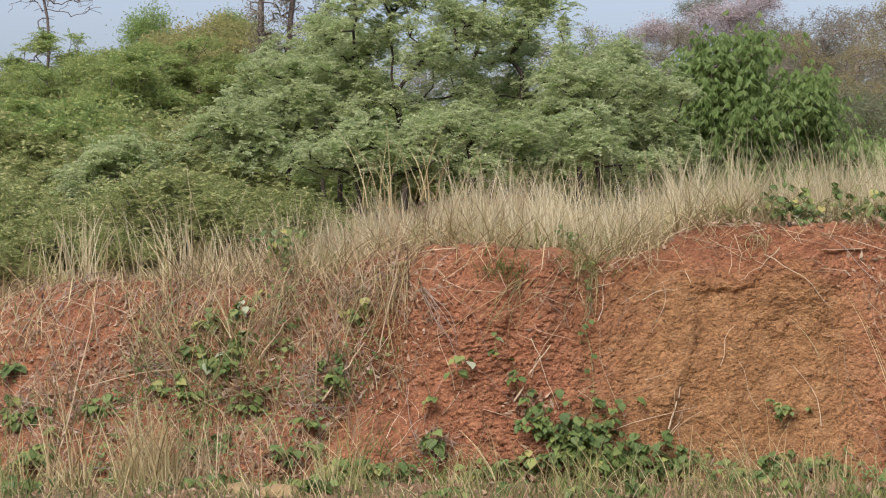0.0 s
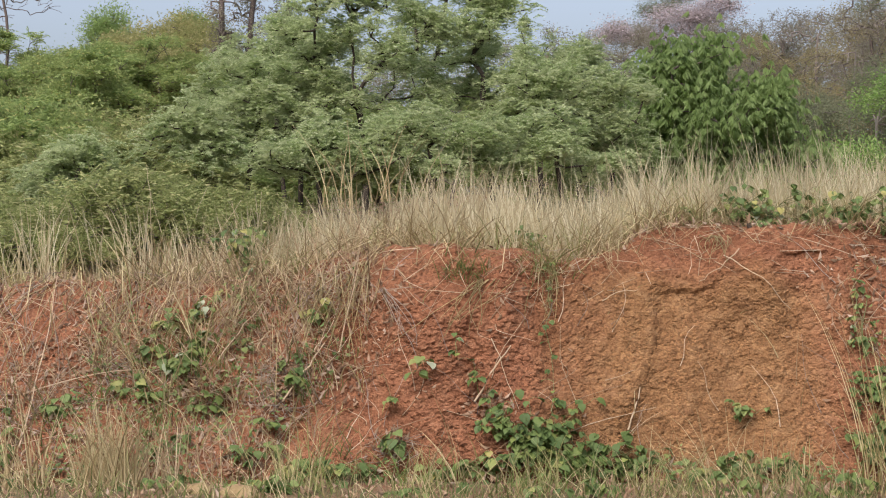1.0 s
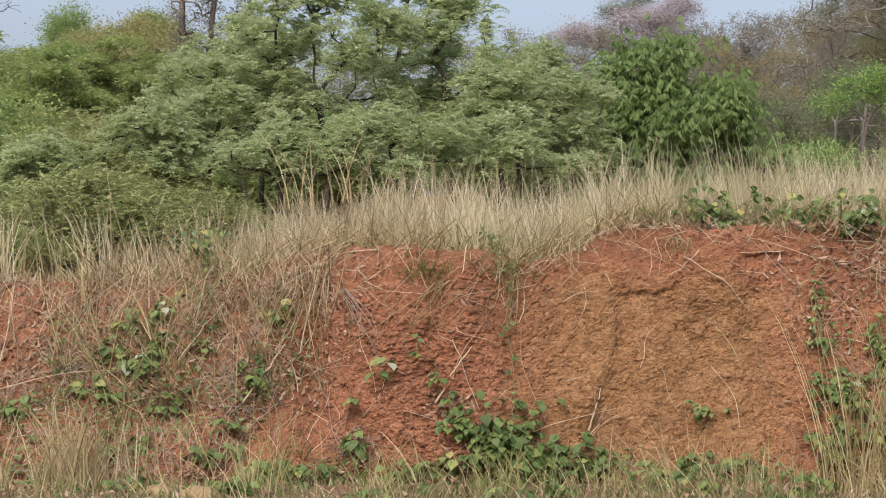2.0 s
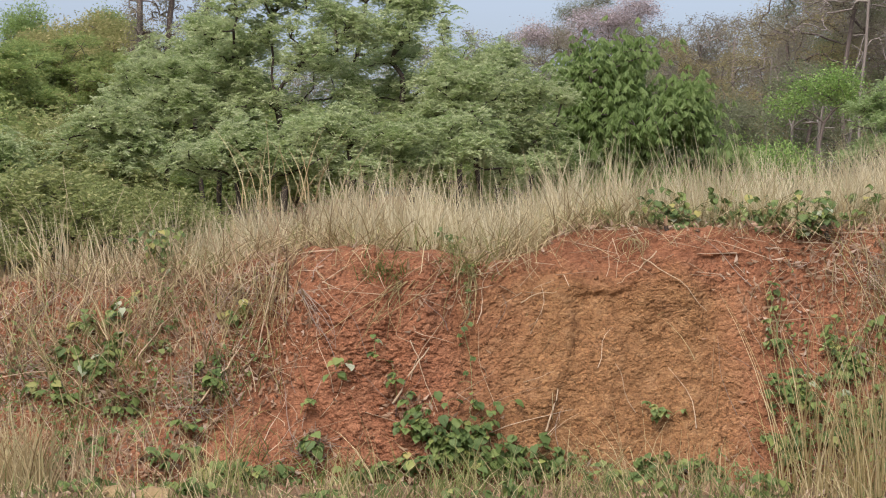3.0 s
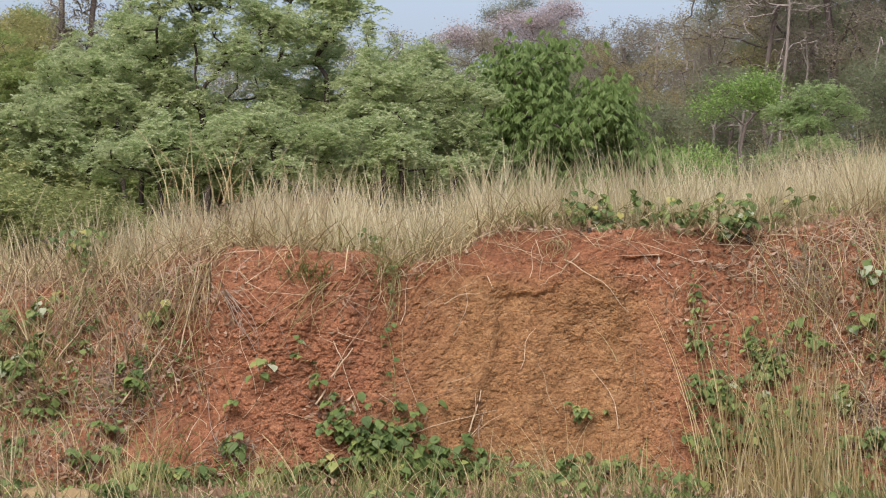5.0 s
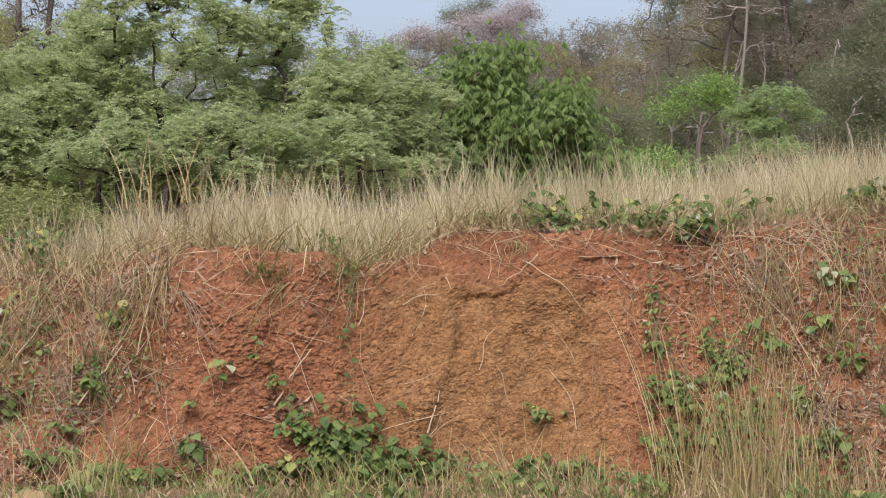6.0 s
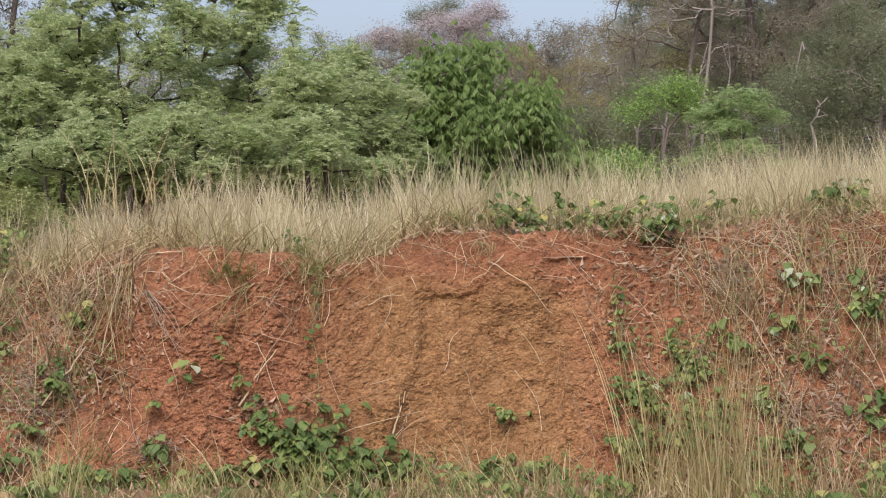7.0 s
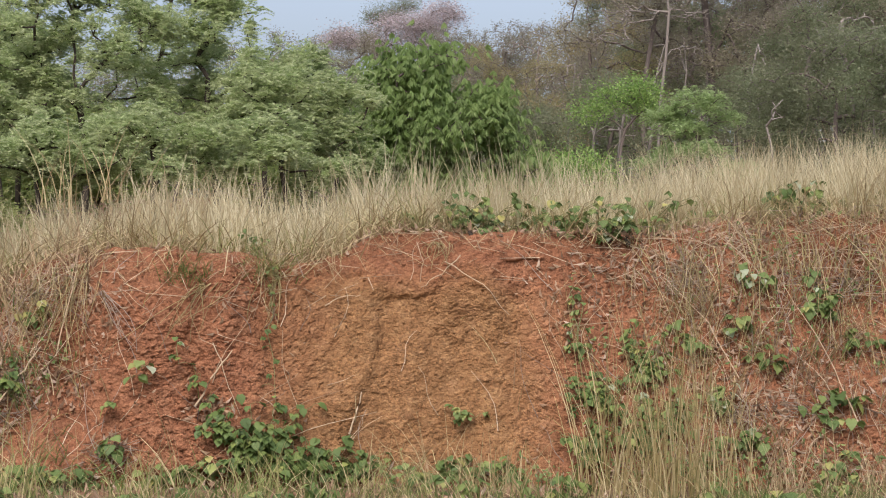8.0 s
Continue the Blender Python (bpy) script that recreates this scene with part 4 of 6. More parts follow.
def plateau_grass():
    rng = np.random.default_rng(41)

    def tufts(n, per, deep, sigma):
        # tufts keep clear of the lip by an uneven distance
        tx = rng.uniform(-5.6, 7.4, n)
        edge = 0.02 + 0.30 * smooth(-0.2, 0.6, vnoise(tx * 1.9, 2.2, seed=49)) + 0.25 * smooth(0.7, 1.2, tx) * (1 - smooth(3.2, 3.8, tx))
        ty = rim_y(tx) + edge + rng.uniform(0, 1, n) ** 1.5 * deep
        k = rng.uniform(0, 1, n) < (smooth(-3.4, -2.3, tx) * 0.78 + 0.22) * (0.55 + 0.45 * smooth(-0.5, 0.3, vnoise(tx * 1.4, ty * 1.4, seed=50)))
        tx, ty = tx[k], ty[k]
        size = np.repeat(rng.uniform(0.65, 1.2, len(tx)), per)
        x = (tx[:, None] + rng.normal(0, sigma, (len(tx), per))).ravel()
        y = (ty[:, None] + rng.normal(0, sigma, (len(tx), per))).ravel()
        head = np.repeat(rng.uniform(0, 6.28, len(tx)), per) + rng.normal(0, 1.0, len(x))
        return x, y, size * (0.92 + 0.18 * vnoise(x * 0.8, y * 0.8, seed=43)), head

    x, y, s, a = tufts(2600, 7, 6.0, 0.05)
    m = len(x)
    v, f = blades(rng, stand_base(x, y), s * rng.uniform(0.55, 0.84, m), rng.uniform(0.006, 0.011, m), rng.uniform(0, 0.26, m), rng.uniform(0, 0.40, m), 4, a)
    tagged(link_mesh("dry_grass_stalks", v, f, PALE_STRAW), "pale upright stalks of the dry grass on the plateau", "grass", kind="stuff")
    x, y, s, a = tufts(1700, 8, 4.5, 0.06)
    m = len(x)
    v, f = blades(rng, stand_base(x, y), s * rng.uniform(0.3, 0.68, m), rng.uniform(0.007, 0.014, m), rng.uniform(0.05, 0.7, m), rng.uniform(0.2, 1.3, m), 4, a)
    tagged(link_mesh("dry_grass", v, f, STRAW), "stand of dry straw-coloured grass along the plateau", "grass", kind="stuff")
    x, y, s, a = tufts(900, 8, 2.0, 0.08)
    m = len(x)
    v, f = blades(rng, stand_base(x, y), s * rng.uniform(0.15, 0.4, m), rng.uniform(0.006, 0.011, m), rng.uniform(0.1, 0.9, m), rng.uniform(0.2, 1.2, m), 4, a)
    tagged(link_mesh("grass_thatch", v, f, STRAW_RED), "dead straw thatch at the base of the grass", "grass", kind="stuff")
    # russet grass near the overgrown slope
    n = 1100
    x = rng.uniform(-3.4, -0.9, n)
    y = rim_y(x) + rng.uniform(0.0, 1.1, n)
    k = rng.uniform(0, 1, n) < smooth(-0.5, 0.4, vnoise(x * 1.8, y * 1.8, seed=57)) * (1 - smooth(-1.6, -0.9, x))
    x, y = x[k], y[k]
    m = len(x)
    v, f = blades(rng, stand_base(x, y), rng.uniform(0.25, 0.62, m), rng.uniform(0.006, 0.011, m), rng.uniform(0, 0.5, m), rng.uniform(0, 0.8, m), 4)
    tagged(link_mesh("russet_grass", v, f, STRAW_RED), "russet dead grass beside the thicket", "grass", kind="stuff")
    x, y, s, a = tufts(2400, 6, 5.0, 0.08)
    m = len(x)
    v, f = blades(rng, stand_base(x, y), s * rng.uniform(0.2, 0.5, m), rng.uniform(0.006, 0.012, m), rng.uniform(0.05, 0.5, m), rng.uniform(0.1, 0.8, m), 3, a)
    tagged(link_mesh("undergrowth", v, f, STRAW_GREEN), "low half-green grass under the dry stand", "grass", kind="stuff")


def rim_thatch():
    """Dead blades that fall over the lip of the bank, and the matted straw on it."""
    rng = np.random.default_rng(44)
    n = 12000
    x = rng.uniform(-4.9, 4.9, n)
    dens = np.interp(x, (-5, -3, -1.6, -1.3, -0.9, -0.3, -0.1, 0.45, 0.7, 2.2, 3.0, 5), (0.12, 0.16, 0.26, 0.16, 0.14, 0.2, 0.65, 0.5, 0.09, 0.09, 0.22, 0.2))
    k = rng.uniform(0, 1, n) < dens * (0.25 + 1.1 * smooth(-0.3, 0.5, vnoise(x * 2.6, 0.4, seed=52)))
    x = x[k]
    n = len(x)
    y = rim_y(x) + rng.uniform(-0.04, 0.35, n)
    z = rim_z(x) + 0.02 - np.where(y < rim_y(x), 0.05, 0)
    base = np.stack([x, y, z], 1)
    head = rng.normal(-np.pi / 2, 0.9, n)
    v, f = blades(rng, base, rng.uniform(0.15, 0.58, n), rng.uniform(0.006, 0.012, n), rng.uniform(0.1, 0.9, n), rng.uniform(0.3, 1.6, n), 4, head, 1.4)
    ob = link_mesh("rim_thatch", v, f, STRAW)
    tagged(ob, "matted dead grass hanging over the lip of the bank", "grass", kind="stuff")


def verge_grass():
    rng = np.random.default_rng(45)
    n = 7000
    x = rng.uniform(-5.4, 5.4, n)
    y = rng.uniform(10.7, 12.8, n)
    k = (y < toe_y(x) + 0.18) & (rng.uniform(0, 1, n) < 0.14 + 0.3 * smooth(11.9, 11.4, y) + 0.75 * smooth(-0.1, 0.5, vnoise(x * 1.6, y * 1.6, seed=46)))
    x, y = x[k], y[k]
    n = len(x)
    z = np.where(y > toe_y(x), TOE_Z, land(x, y)) - 0.02
    v, f = blades(rng, np.stack([x, y, z], 1), rng.uniform(0.07, 0.20, n) * (1 + 0.9 * smooth(0.1, 0.7, vnoise(x * 2.3, y * 2.3, seed=58))), rng.uniform(0.006, 0.012, n), rng.uniform(0, 0.6, n), rng.uniform(0.0, 1.0, n), 4)
    ob = link_mesh("verge_grass", v, f, GREENBLADE)
    tagged(ob, "short fresh green grass along the foot of the bank", "grass", kind="stuff")
    n = 1500
    x = rng.uniform(-5.4, 5.4, n)
    y = rng.uniform(10.8, 12.75, n)
    z = np.where(y > toe_y(x), TOE_Z, land(x, y)) - 0.02
    v, f = blades(rng, np.stack([x, y, z], 1), rng.uniform(0.12, 0.40, n) * (1 + 0.8 * smooth(0.0, 0.6, vnoise(x * 1.9, y * 1.9, seed=59))), rng.uniform(0.005, 0.009, n), rng.uniform(0, 0.6, n), rng.uniform(0.0, 0.9, n), 4)
    ob = link_mesh("dry_verge_grass", v, f, STRAW)
    tagged(ob, "dry stems among the verge grass", "grass", kind="stuff")


def grass_clump(label, seed, x, y, radius, count, hmin, hmax, mat, lean=0.12, bend=0.3, wide=0.0095, stretch=1.0, single=False):
    rng = np.random.default_rng(seed)
    r = radius * np.sqrt(rng.uniform(0, 1, count))
    a = rng.uniform(0, 6.28, count)
    bx, by = r * np.cos(a) * stretch, r * np.sin(a) * 0.6
    z0 = max(float(land(x, y)), 0) if y < float(toe_y(x)) else 0.0
    base = np.stack([bx, by, np.zeros(count)], 1)
    X, Y = x + bx, y + by
    base[:, 2] = np.where(Y > face_y(X, np.full(count, TOE_Z + 0.05)), TOE_Z + 0.05, land(X, Y)) - z0 - 0.03
    up = rng.uniform(0, 1, count) < 0.7
    tall, w = rng.uniform(hmin, hmax, count), rng.uniform(0.6, 1.3, count) * wide
    tilt, arc = rng.uniform(0, lean, count), rng.uniform(0, bend, count)
    ob = new("grass_clump")
    ob.matrix_world = Matrix.Translation((x, y, z0))
    if single:
        for k in np.flatnonzero(up):
            v, f = blades(rng, base[k:k + 1] * 0, tall[k:k + 1], w[k:k + 1], tilt[k:k + 1], arc[k:k + 1], 5)
            s = link_mesh("stalk", v, f, STALK, ob)
            s.location = base[k]
    else:
        link_mesh("tuft", *blades(rng, base[up], tall[up], w[up], tilt[up], arc[up], 5), mat, ob)
    up = ~up
    link_mesh("foliage", *blades(rng, base[up], tall[up] * 0.5, w[up] * 1.1, tilt[up] * 2.5, arc[up] * 2.5, 5), mat, ob)
    return tagged(ob, label, "grass clump", "grass clumps at the foot of the bank")


def face_clump(label, seed, x, z, count, hmin, hmax, mat, spread=0.08, droop=0.9):
    """A tuft rooted in the cut face, its blades falling outward."""
    rng = np.random.default_rng(seed)
    ax, az = x + rng.normal(0, spread, count), z + rng.normal(0, spread * 0.6, count)
    az = np.minimum(az, rim_z(ax))
    base = on_face(ax, az, -0.01)
    org = np.array([x, float(face_y(x, z)), z])
    v, f = blades(rng, base - org, rng.uniform(hmin, hmax, count), rng.uniform(0.005, 0.011, count), rng.uniform(0.1, droop, count), rng.uniform(0.1, droop * 1.3, count), 4, rng.normal(-np.pi / 2, 1.0, count))
    ob = link_mesh("grass_tuft", v, f, mat)
    ob.matrix_world = Matrix.Translation(org)
    return tagged(ob, label, "grass tuft", "tufts on the bank")


def clumps():
    T = "tall half-dry grass clump with straight stalks"
    for i, (x, y, r, n, a, b) in enumerate(((2.08, 11.9, 0.10, 90, 0.8, 1.4), (2.42, 11.8, 0.18, 170, 0.7, 1.35), (2.72, 11.75, 0.2, 210, 0.7, 1.4), (2.95, 11.8, 0.2, 90, 0.5, 1.1), (2.55, 11.6, 0.3, 90, 0.4, 0.9), (2.3, 11.7, 0.25, 80, 0.4, 0.9))):
        grass_clump(T, 300 + i, x, y, r * 1.25, int(n * 0.36), a * 1.1, b * 1.16, (STRAW_GREEN, STRAW, STRAW)[i % 3], 0.10, 0.40, 0.0095, single=True)
    D = "dense clump of dry golden grass"
    for i, (x, y, r, n, a, b, m) in enumerate(((-3.1, 12.0, 0.22, 260, 0.35, 0.75, STRAW), (-2.75, 12.1, 0.2, 90, 0.25, 0.6, STRAW_RED), (-3.6, 11.9, 0.2, 60, 0.4, 0.95, STRAW), (-4.1, 11.8, 0.25, 60, 0.3, 0.7, STRAW_GREEN), (-1.75, 12.0, 0.2, 80, 0.2, 0.6, STRAW_GREEN),
                                               (-0.9, 12.0, 0.25, 70, 0.15, 0.42, STRAW_GREEN), (-0.15, 11.9, 0.25, 70, 0.2, 0.5, STRAW_GREEN), (0.7, 11.95, 0.25, 50, 0.15, 0.42, STRAW_GREEN), (1.4, 11.9, 0.25, 60, 0.2, 0.5, STRAW), (3.5, 11.9, 0.3, 90, 0.2, 0.55, STRAW_RED), (4.2, 11.9, 0.3, 90, 0.2, 0.55, STRAW_RED))):
        grass_clump(D if m is STRAW else "low clump of mixed green and dry grass", 320 + i, x, y, r, n, a, b, m, 0.3, 0.6)
    for i, (x, dy, h) in enumerate(((-1.75, 0.5, 0.85), (-1.35, 0.7, 0.82))):
        y = float(rim_y(x)) + dy
        ob = grass_clump("tall seeding grass rising above the dry stand", 335 + i, x, y, 0.22, 16, h * 0.6, h, STRAW, 0.55, 0.5, 0.009)
        ob.location.z = float(land(x, y))
    face_clump("green grass tuft under the rim of the bank", 341, -0.69, 1.92, 110, 0.08, 0.24, GREENBLADE, 0.075, 0.8)
    face_clump("grass hanging in a notch of the rim", 342, -0.1, 1.95, 120, 0.12, 0.35, STRAW_GREEN, 0.10, 1.0)
    for i, (x, z) in enumerate(((-2.95, 1.45), (-2.4, 1.5), (-2.05, 1.3), (-1.75, 1.55), (-3.4, 1.2), (-3.9, 1.0), (-2.6, 1.05), (-1.95, 1.75), (3.0, 1.7), (3.4, 1.4), (3.8, 1.2), (4.2, 1.5), (3.1, 1.0), (4.5, 1.0), (-4.3, 0.9))):
        face_clump("dry grass tuft on the face of the bank", 350 + i, x, z, 50, 0.15, 0.55, STRAW_RED if i % 3 else STRAW, 0.11, 1.0)
    for i, (x, z) in enumerate(((-3.0, 1.2), (-2.2, 1.62), (-1.9, 1.0), (-3.7, 0.8), (2.9, 1.25), (-2.75, 1.35), (-2.5, 1.15), (-3.3, 1.0), (-2.9, 0.8), (-1.55, 0.6), (-1.7, 1.3), (3.4, 0.75), (3.9, 1.35))):
        face_clump("green grass tuft on the face of the bank", 370 + i, x, z, 44, 0.12, 0.35, GREENBLADE, 0.12, 0.9)


def slope_grass():
    """Dry grass and stalks rooted all over the gentler, overgrown parts of the bank."""
    rng = np.random.default_rng(47)
    for name, mat, n, lo, hi, lab in (("slope_grass", STRAW_RED, 1700, 0.15, 0.5, "dead russet grass covering the overgrown slope"), ("slope_stalks", STRAW, 1300, 0.3, 0.75, "pale dry stalks standing on the overgrown slope"), ("slope_herbs", STRAW_GREEN, 2300, 0.12, 0.4, "half-green grass scattered on the overgrown slope")):
        x = rng.uniform(-5, 5, n)
        s = rng.uniform(0, 1, n)
        d = np.interp(x, (-5, -4.3, -3.4, -2.6, -2.2, -1.75, -1.45, -1.1, 2.3, 2.9, 3.4, 5), (0.18, 0.16, 0.55, 0.65, 0.4, 0.45, 0.3, 0.03, 0.02, 0.55, 0.75, 0.7)) * (1 - 0.75 * np.exp(-(((x + 1.95) / 0.22) ** 2 + ((s - 0.45) / 0.25) ** 2)))
        d = d * (0.12 + 1.2 * smooth(-0.35, 0.45, vnoise(x * 2.2, s * 3.2, seed=48)))
        k = rng.uniform(0, 1, n) < d
        x, s = x[k], s[k]
        m = len(x)
        base = on_face(x, TOE_Z + (rim_z(x) - TOE_Z) * s, -0.01)
        v, f = blades(rng, base, rng.uniform(lo, hi, m), rng.uniform(0.005, 0.011, m), rng.uniform(0, 0.6, m), rng.uniform(0, 1.0, m), 4)
        tagged(link_mesh(name, v, f, mat), lab, "grass", kind="stuff")
    # taller grass where the overgrown slope meets the plateau
    n = 190
    x = rng.uniform(-3.3, -1.35, n)
    s = 1 - 0.3 * rng.uniform(0, 1, n) ** 1.4
    base = on_face(x, TOE_Z + (rim_z(x) - TOE_Z) * s, -0.01)
    v, f = blades(rng, base, rng.uniform(0.25, 0.65, n), rng.uniform(0.006, 0.012, n), rng.uniform(0, 0.45, n), rng.uniform(0, 0.9, n), 4)
    tagged(link_mesh("shoulder_grass", v, f, STRAW_RED), "tall dry grass on the shoulder of the slope", "grass", kind="stuff")


plateau_grass()
slope_grass()
rim_thatch()
verge_grass()
clumps()


# ---- creepers with broad leaves ----
def leaf_mesh(name, seed, mat, lobes=0.0):
    """A heart-shaped leaf one unit long, folded along its midrib and cupped."""
    rng = random.Random(seed)
    bm = bmesh.new()
    mid, left, right = [], [], []
    for k, w in ((0.0, 0.0), (0.02, 0.22), (0.25, 0.47), (0.55, 0.40), (0.8, 0.20)):
        sag = -0.25 * k * k
        back = -0.10 if k == 0.02 else 0.0
        mid.append(bm.verts.new((0, k, sag)))
        if w:
            left.append(bm.verts.new((-w * rng.uniform(0.92, 1.08), k + back, sag + 0.13 * w + rng.uniform(-0.02, 0.02))))
            right.append(bm.verts.new((w * rng.uniform(0.92, 1.08), k + back, sag + 0.13 * w + rng.uniform(-0.02, 0.02))))
    tip = bm.verts.new((0, 1.0, -0.30))
    for s, flip in ((left, False), (right, True)):
        chain = [(mid[0], s[0], mid[1])] + [(mid[i + 1], s[i], s[i + 1], mid[i + 2]) for i in range(3)] + [(mid[4], s[3], tip)]
        for f in chain:
            bm.faces.new(f if flip else f[::-1])
    me = bpy.data.meshes.new(name)
    bm.to_mesh(me)
    bm.free()
    me.materials.append(mat)
    for p in me.polygons:
        p.use_smooth = True
    return me


LEAVES = {m.name: [leaf_mesh("leaf", s, m) for s in (1, 2, 3)] for m in (CREEPER, CREEPER_SHADED, PALE_LEAF)}


def creeper(name, label, seed, origin, stems, size, mat, per=7, pale=0.0, group="creepers on the bank", stem_mat=None):
    """A broad-leaved climber: stems as polylines (offsets from the origin), leaves in threes along them."""
    rng = np.random.default_rng(seed)
    root = new(name)
    root.matrix_world = Matrix.Translation(origin)
    parts = []
    for st in stems:
        st = np.asarray(st, float)
        t = np.linspace(0, 1, len(st))
        q = np.linspace(0, 1, max(6, per))
        p = np.stack([np.interp(q, t, st[:, i]) for i in range(3)], 1)
        p[1:-1] += rng.normal(0, 0.012, (len(p) - 2, 3))
        parts.append(strand(p, 0.004, 0.002, 4))
        for k in range(per):
            c = p[min(int((k + rng.uniform(0, 1)) / per * len(p)), len(p) - 1)]
            az = rng.normal(0, 0.9)
            d = np.array([math.sin(az), -math.cos(az) * 0.75, rng.uniform(-0.15, 0.55)])
            e = c + d * rng.uniform(0.03, 0.09)
            parts.append(strand([c, (c + e) / 2 + (0, 0, 0.012), e], 0.0022, 0.0015, 3))
            three = int(rng.integers(1, 4))
            for j in range(three):
                turn = (0, 1.15, -1.15)[j] + rng.normal(0, 0.2)
                s = 0.86 * min(size, 0.098) * rng.uniform(0.55, 1.2) * (1 if j == 0 else 0.88)
                pool = LEAVES[PALE_LEAF.name] if rng.uniform() < pale else LEAVES[mat.name]
                ob = new("leaf", pool[int(rng.integers(0, 3))])
                ob.parent = root
                yaw = math.atan2(-d[0], d[1]) + turn
                ob.matrix_local = Matrix.Translation(e) @ Matrix.Rotation(yaw, 4, "Z") @ Matrix.Rotation(rng.uniform(-0.95, -0.1), 4, "X") @ Matrix.Rotation(rng.normal(0, 0.3), 4, "Y") @ Matrix.Diagonal((s, s, s, 1))
    v, f = join(parts)
    link_mesh("stem", v, f, stem_mat or GREENSTEM, root)
    return tagged(root, label, "climbing plant", group)


def face_stems(rng, x, z, w, h, n):
    """Stems that spread over the face from a rooting place."""
    org = np.array([x, float(face_y(x, z)) - 0.02, z])
    out = []
    for i in range(n):
        ex, ez = x + rng.uniform(-w, w), z + rng.uniform(-h * 0.35, h)
        pts = []
        for k in np.linspace(0, 1, 5):
            px, pz = x + (ex - x) * k, z + (ez - z) * k
            pz = max(pz, TOE_Z - 0.05)
            y = float(face_y(px, min(pz, float(rim_z(px)))))
            pts.append(np.array([px, y - 0.03 - 0.05 * math.sin(k * 3.1), pz]) - org)
        out.append(pts)
    return org, out


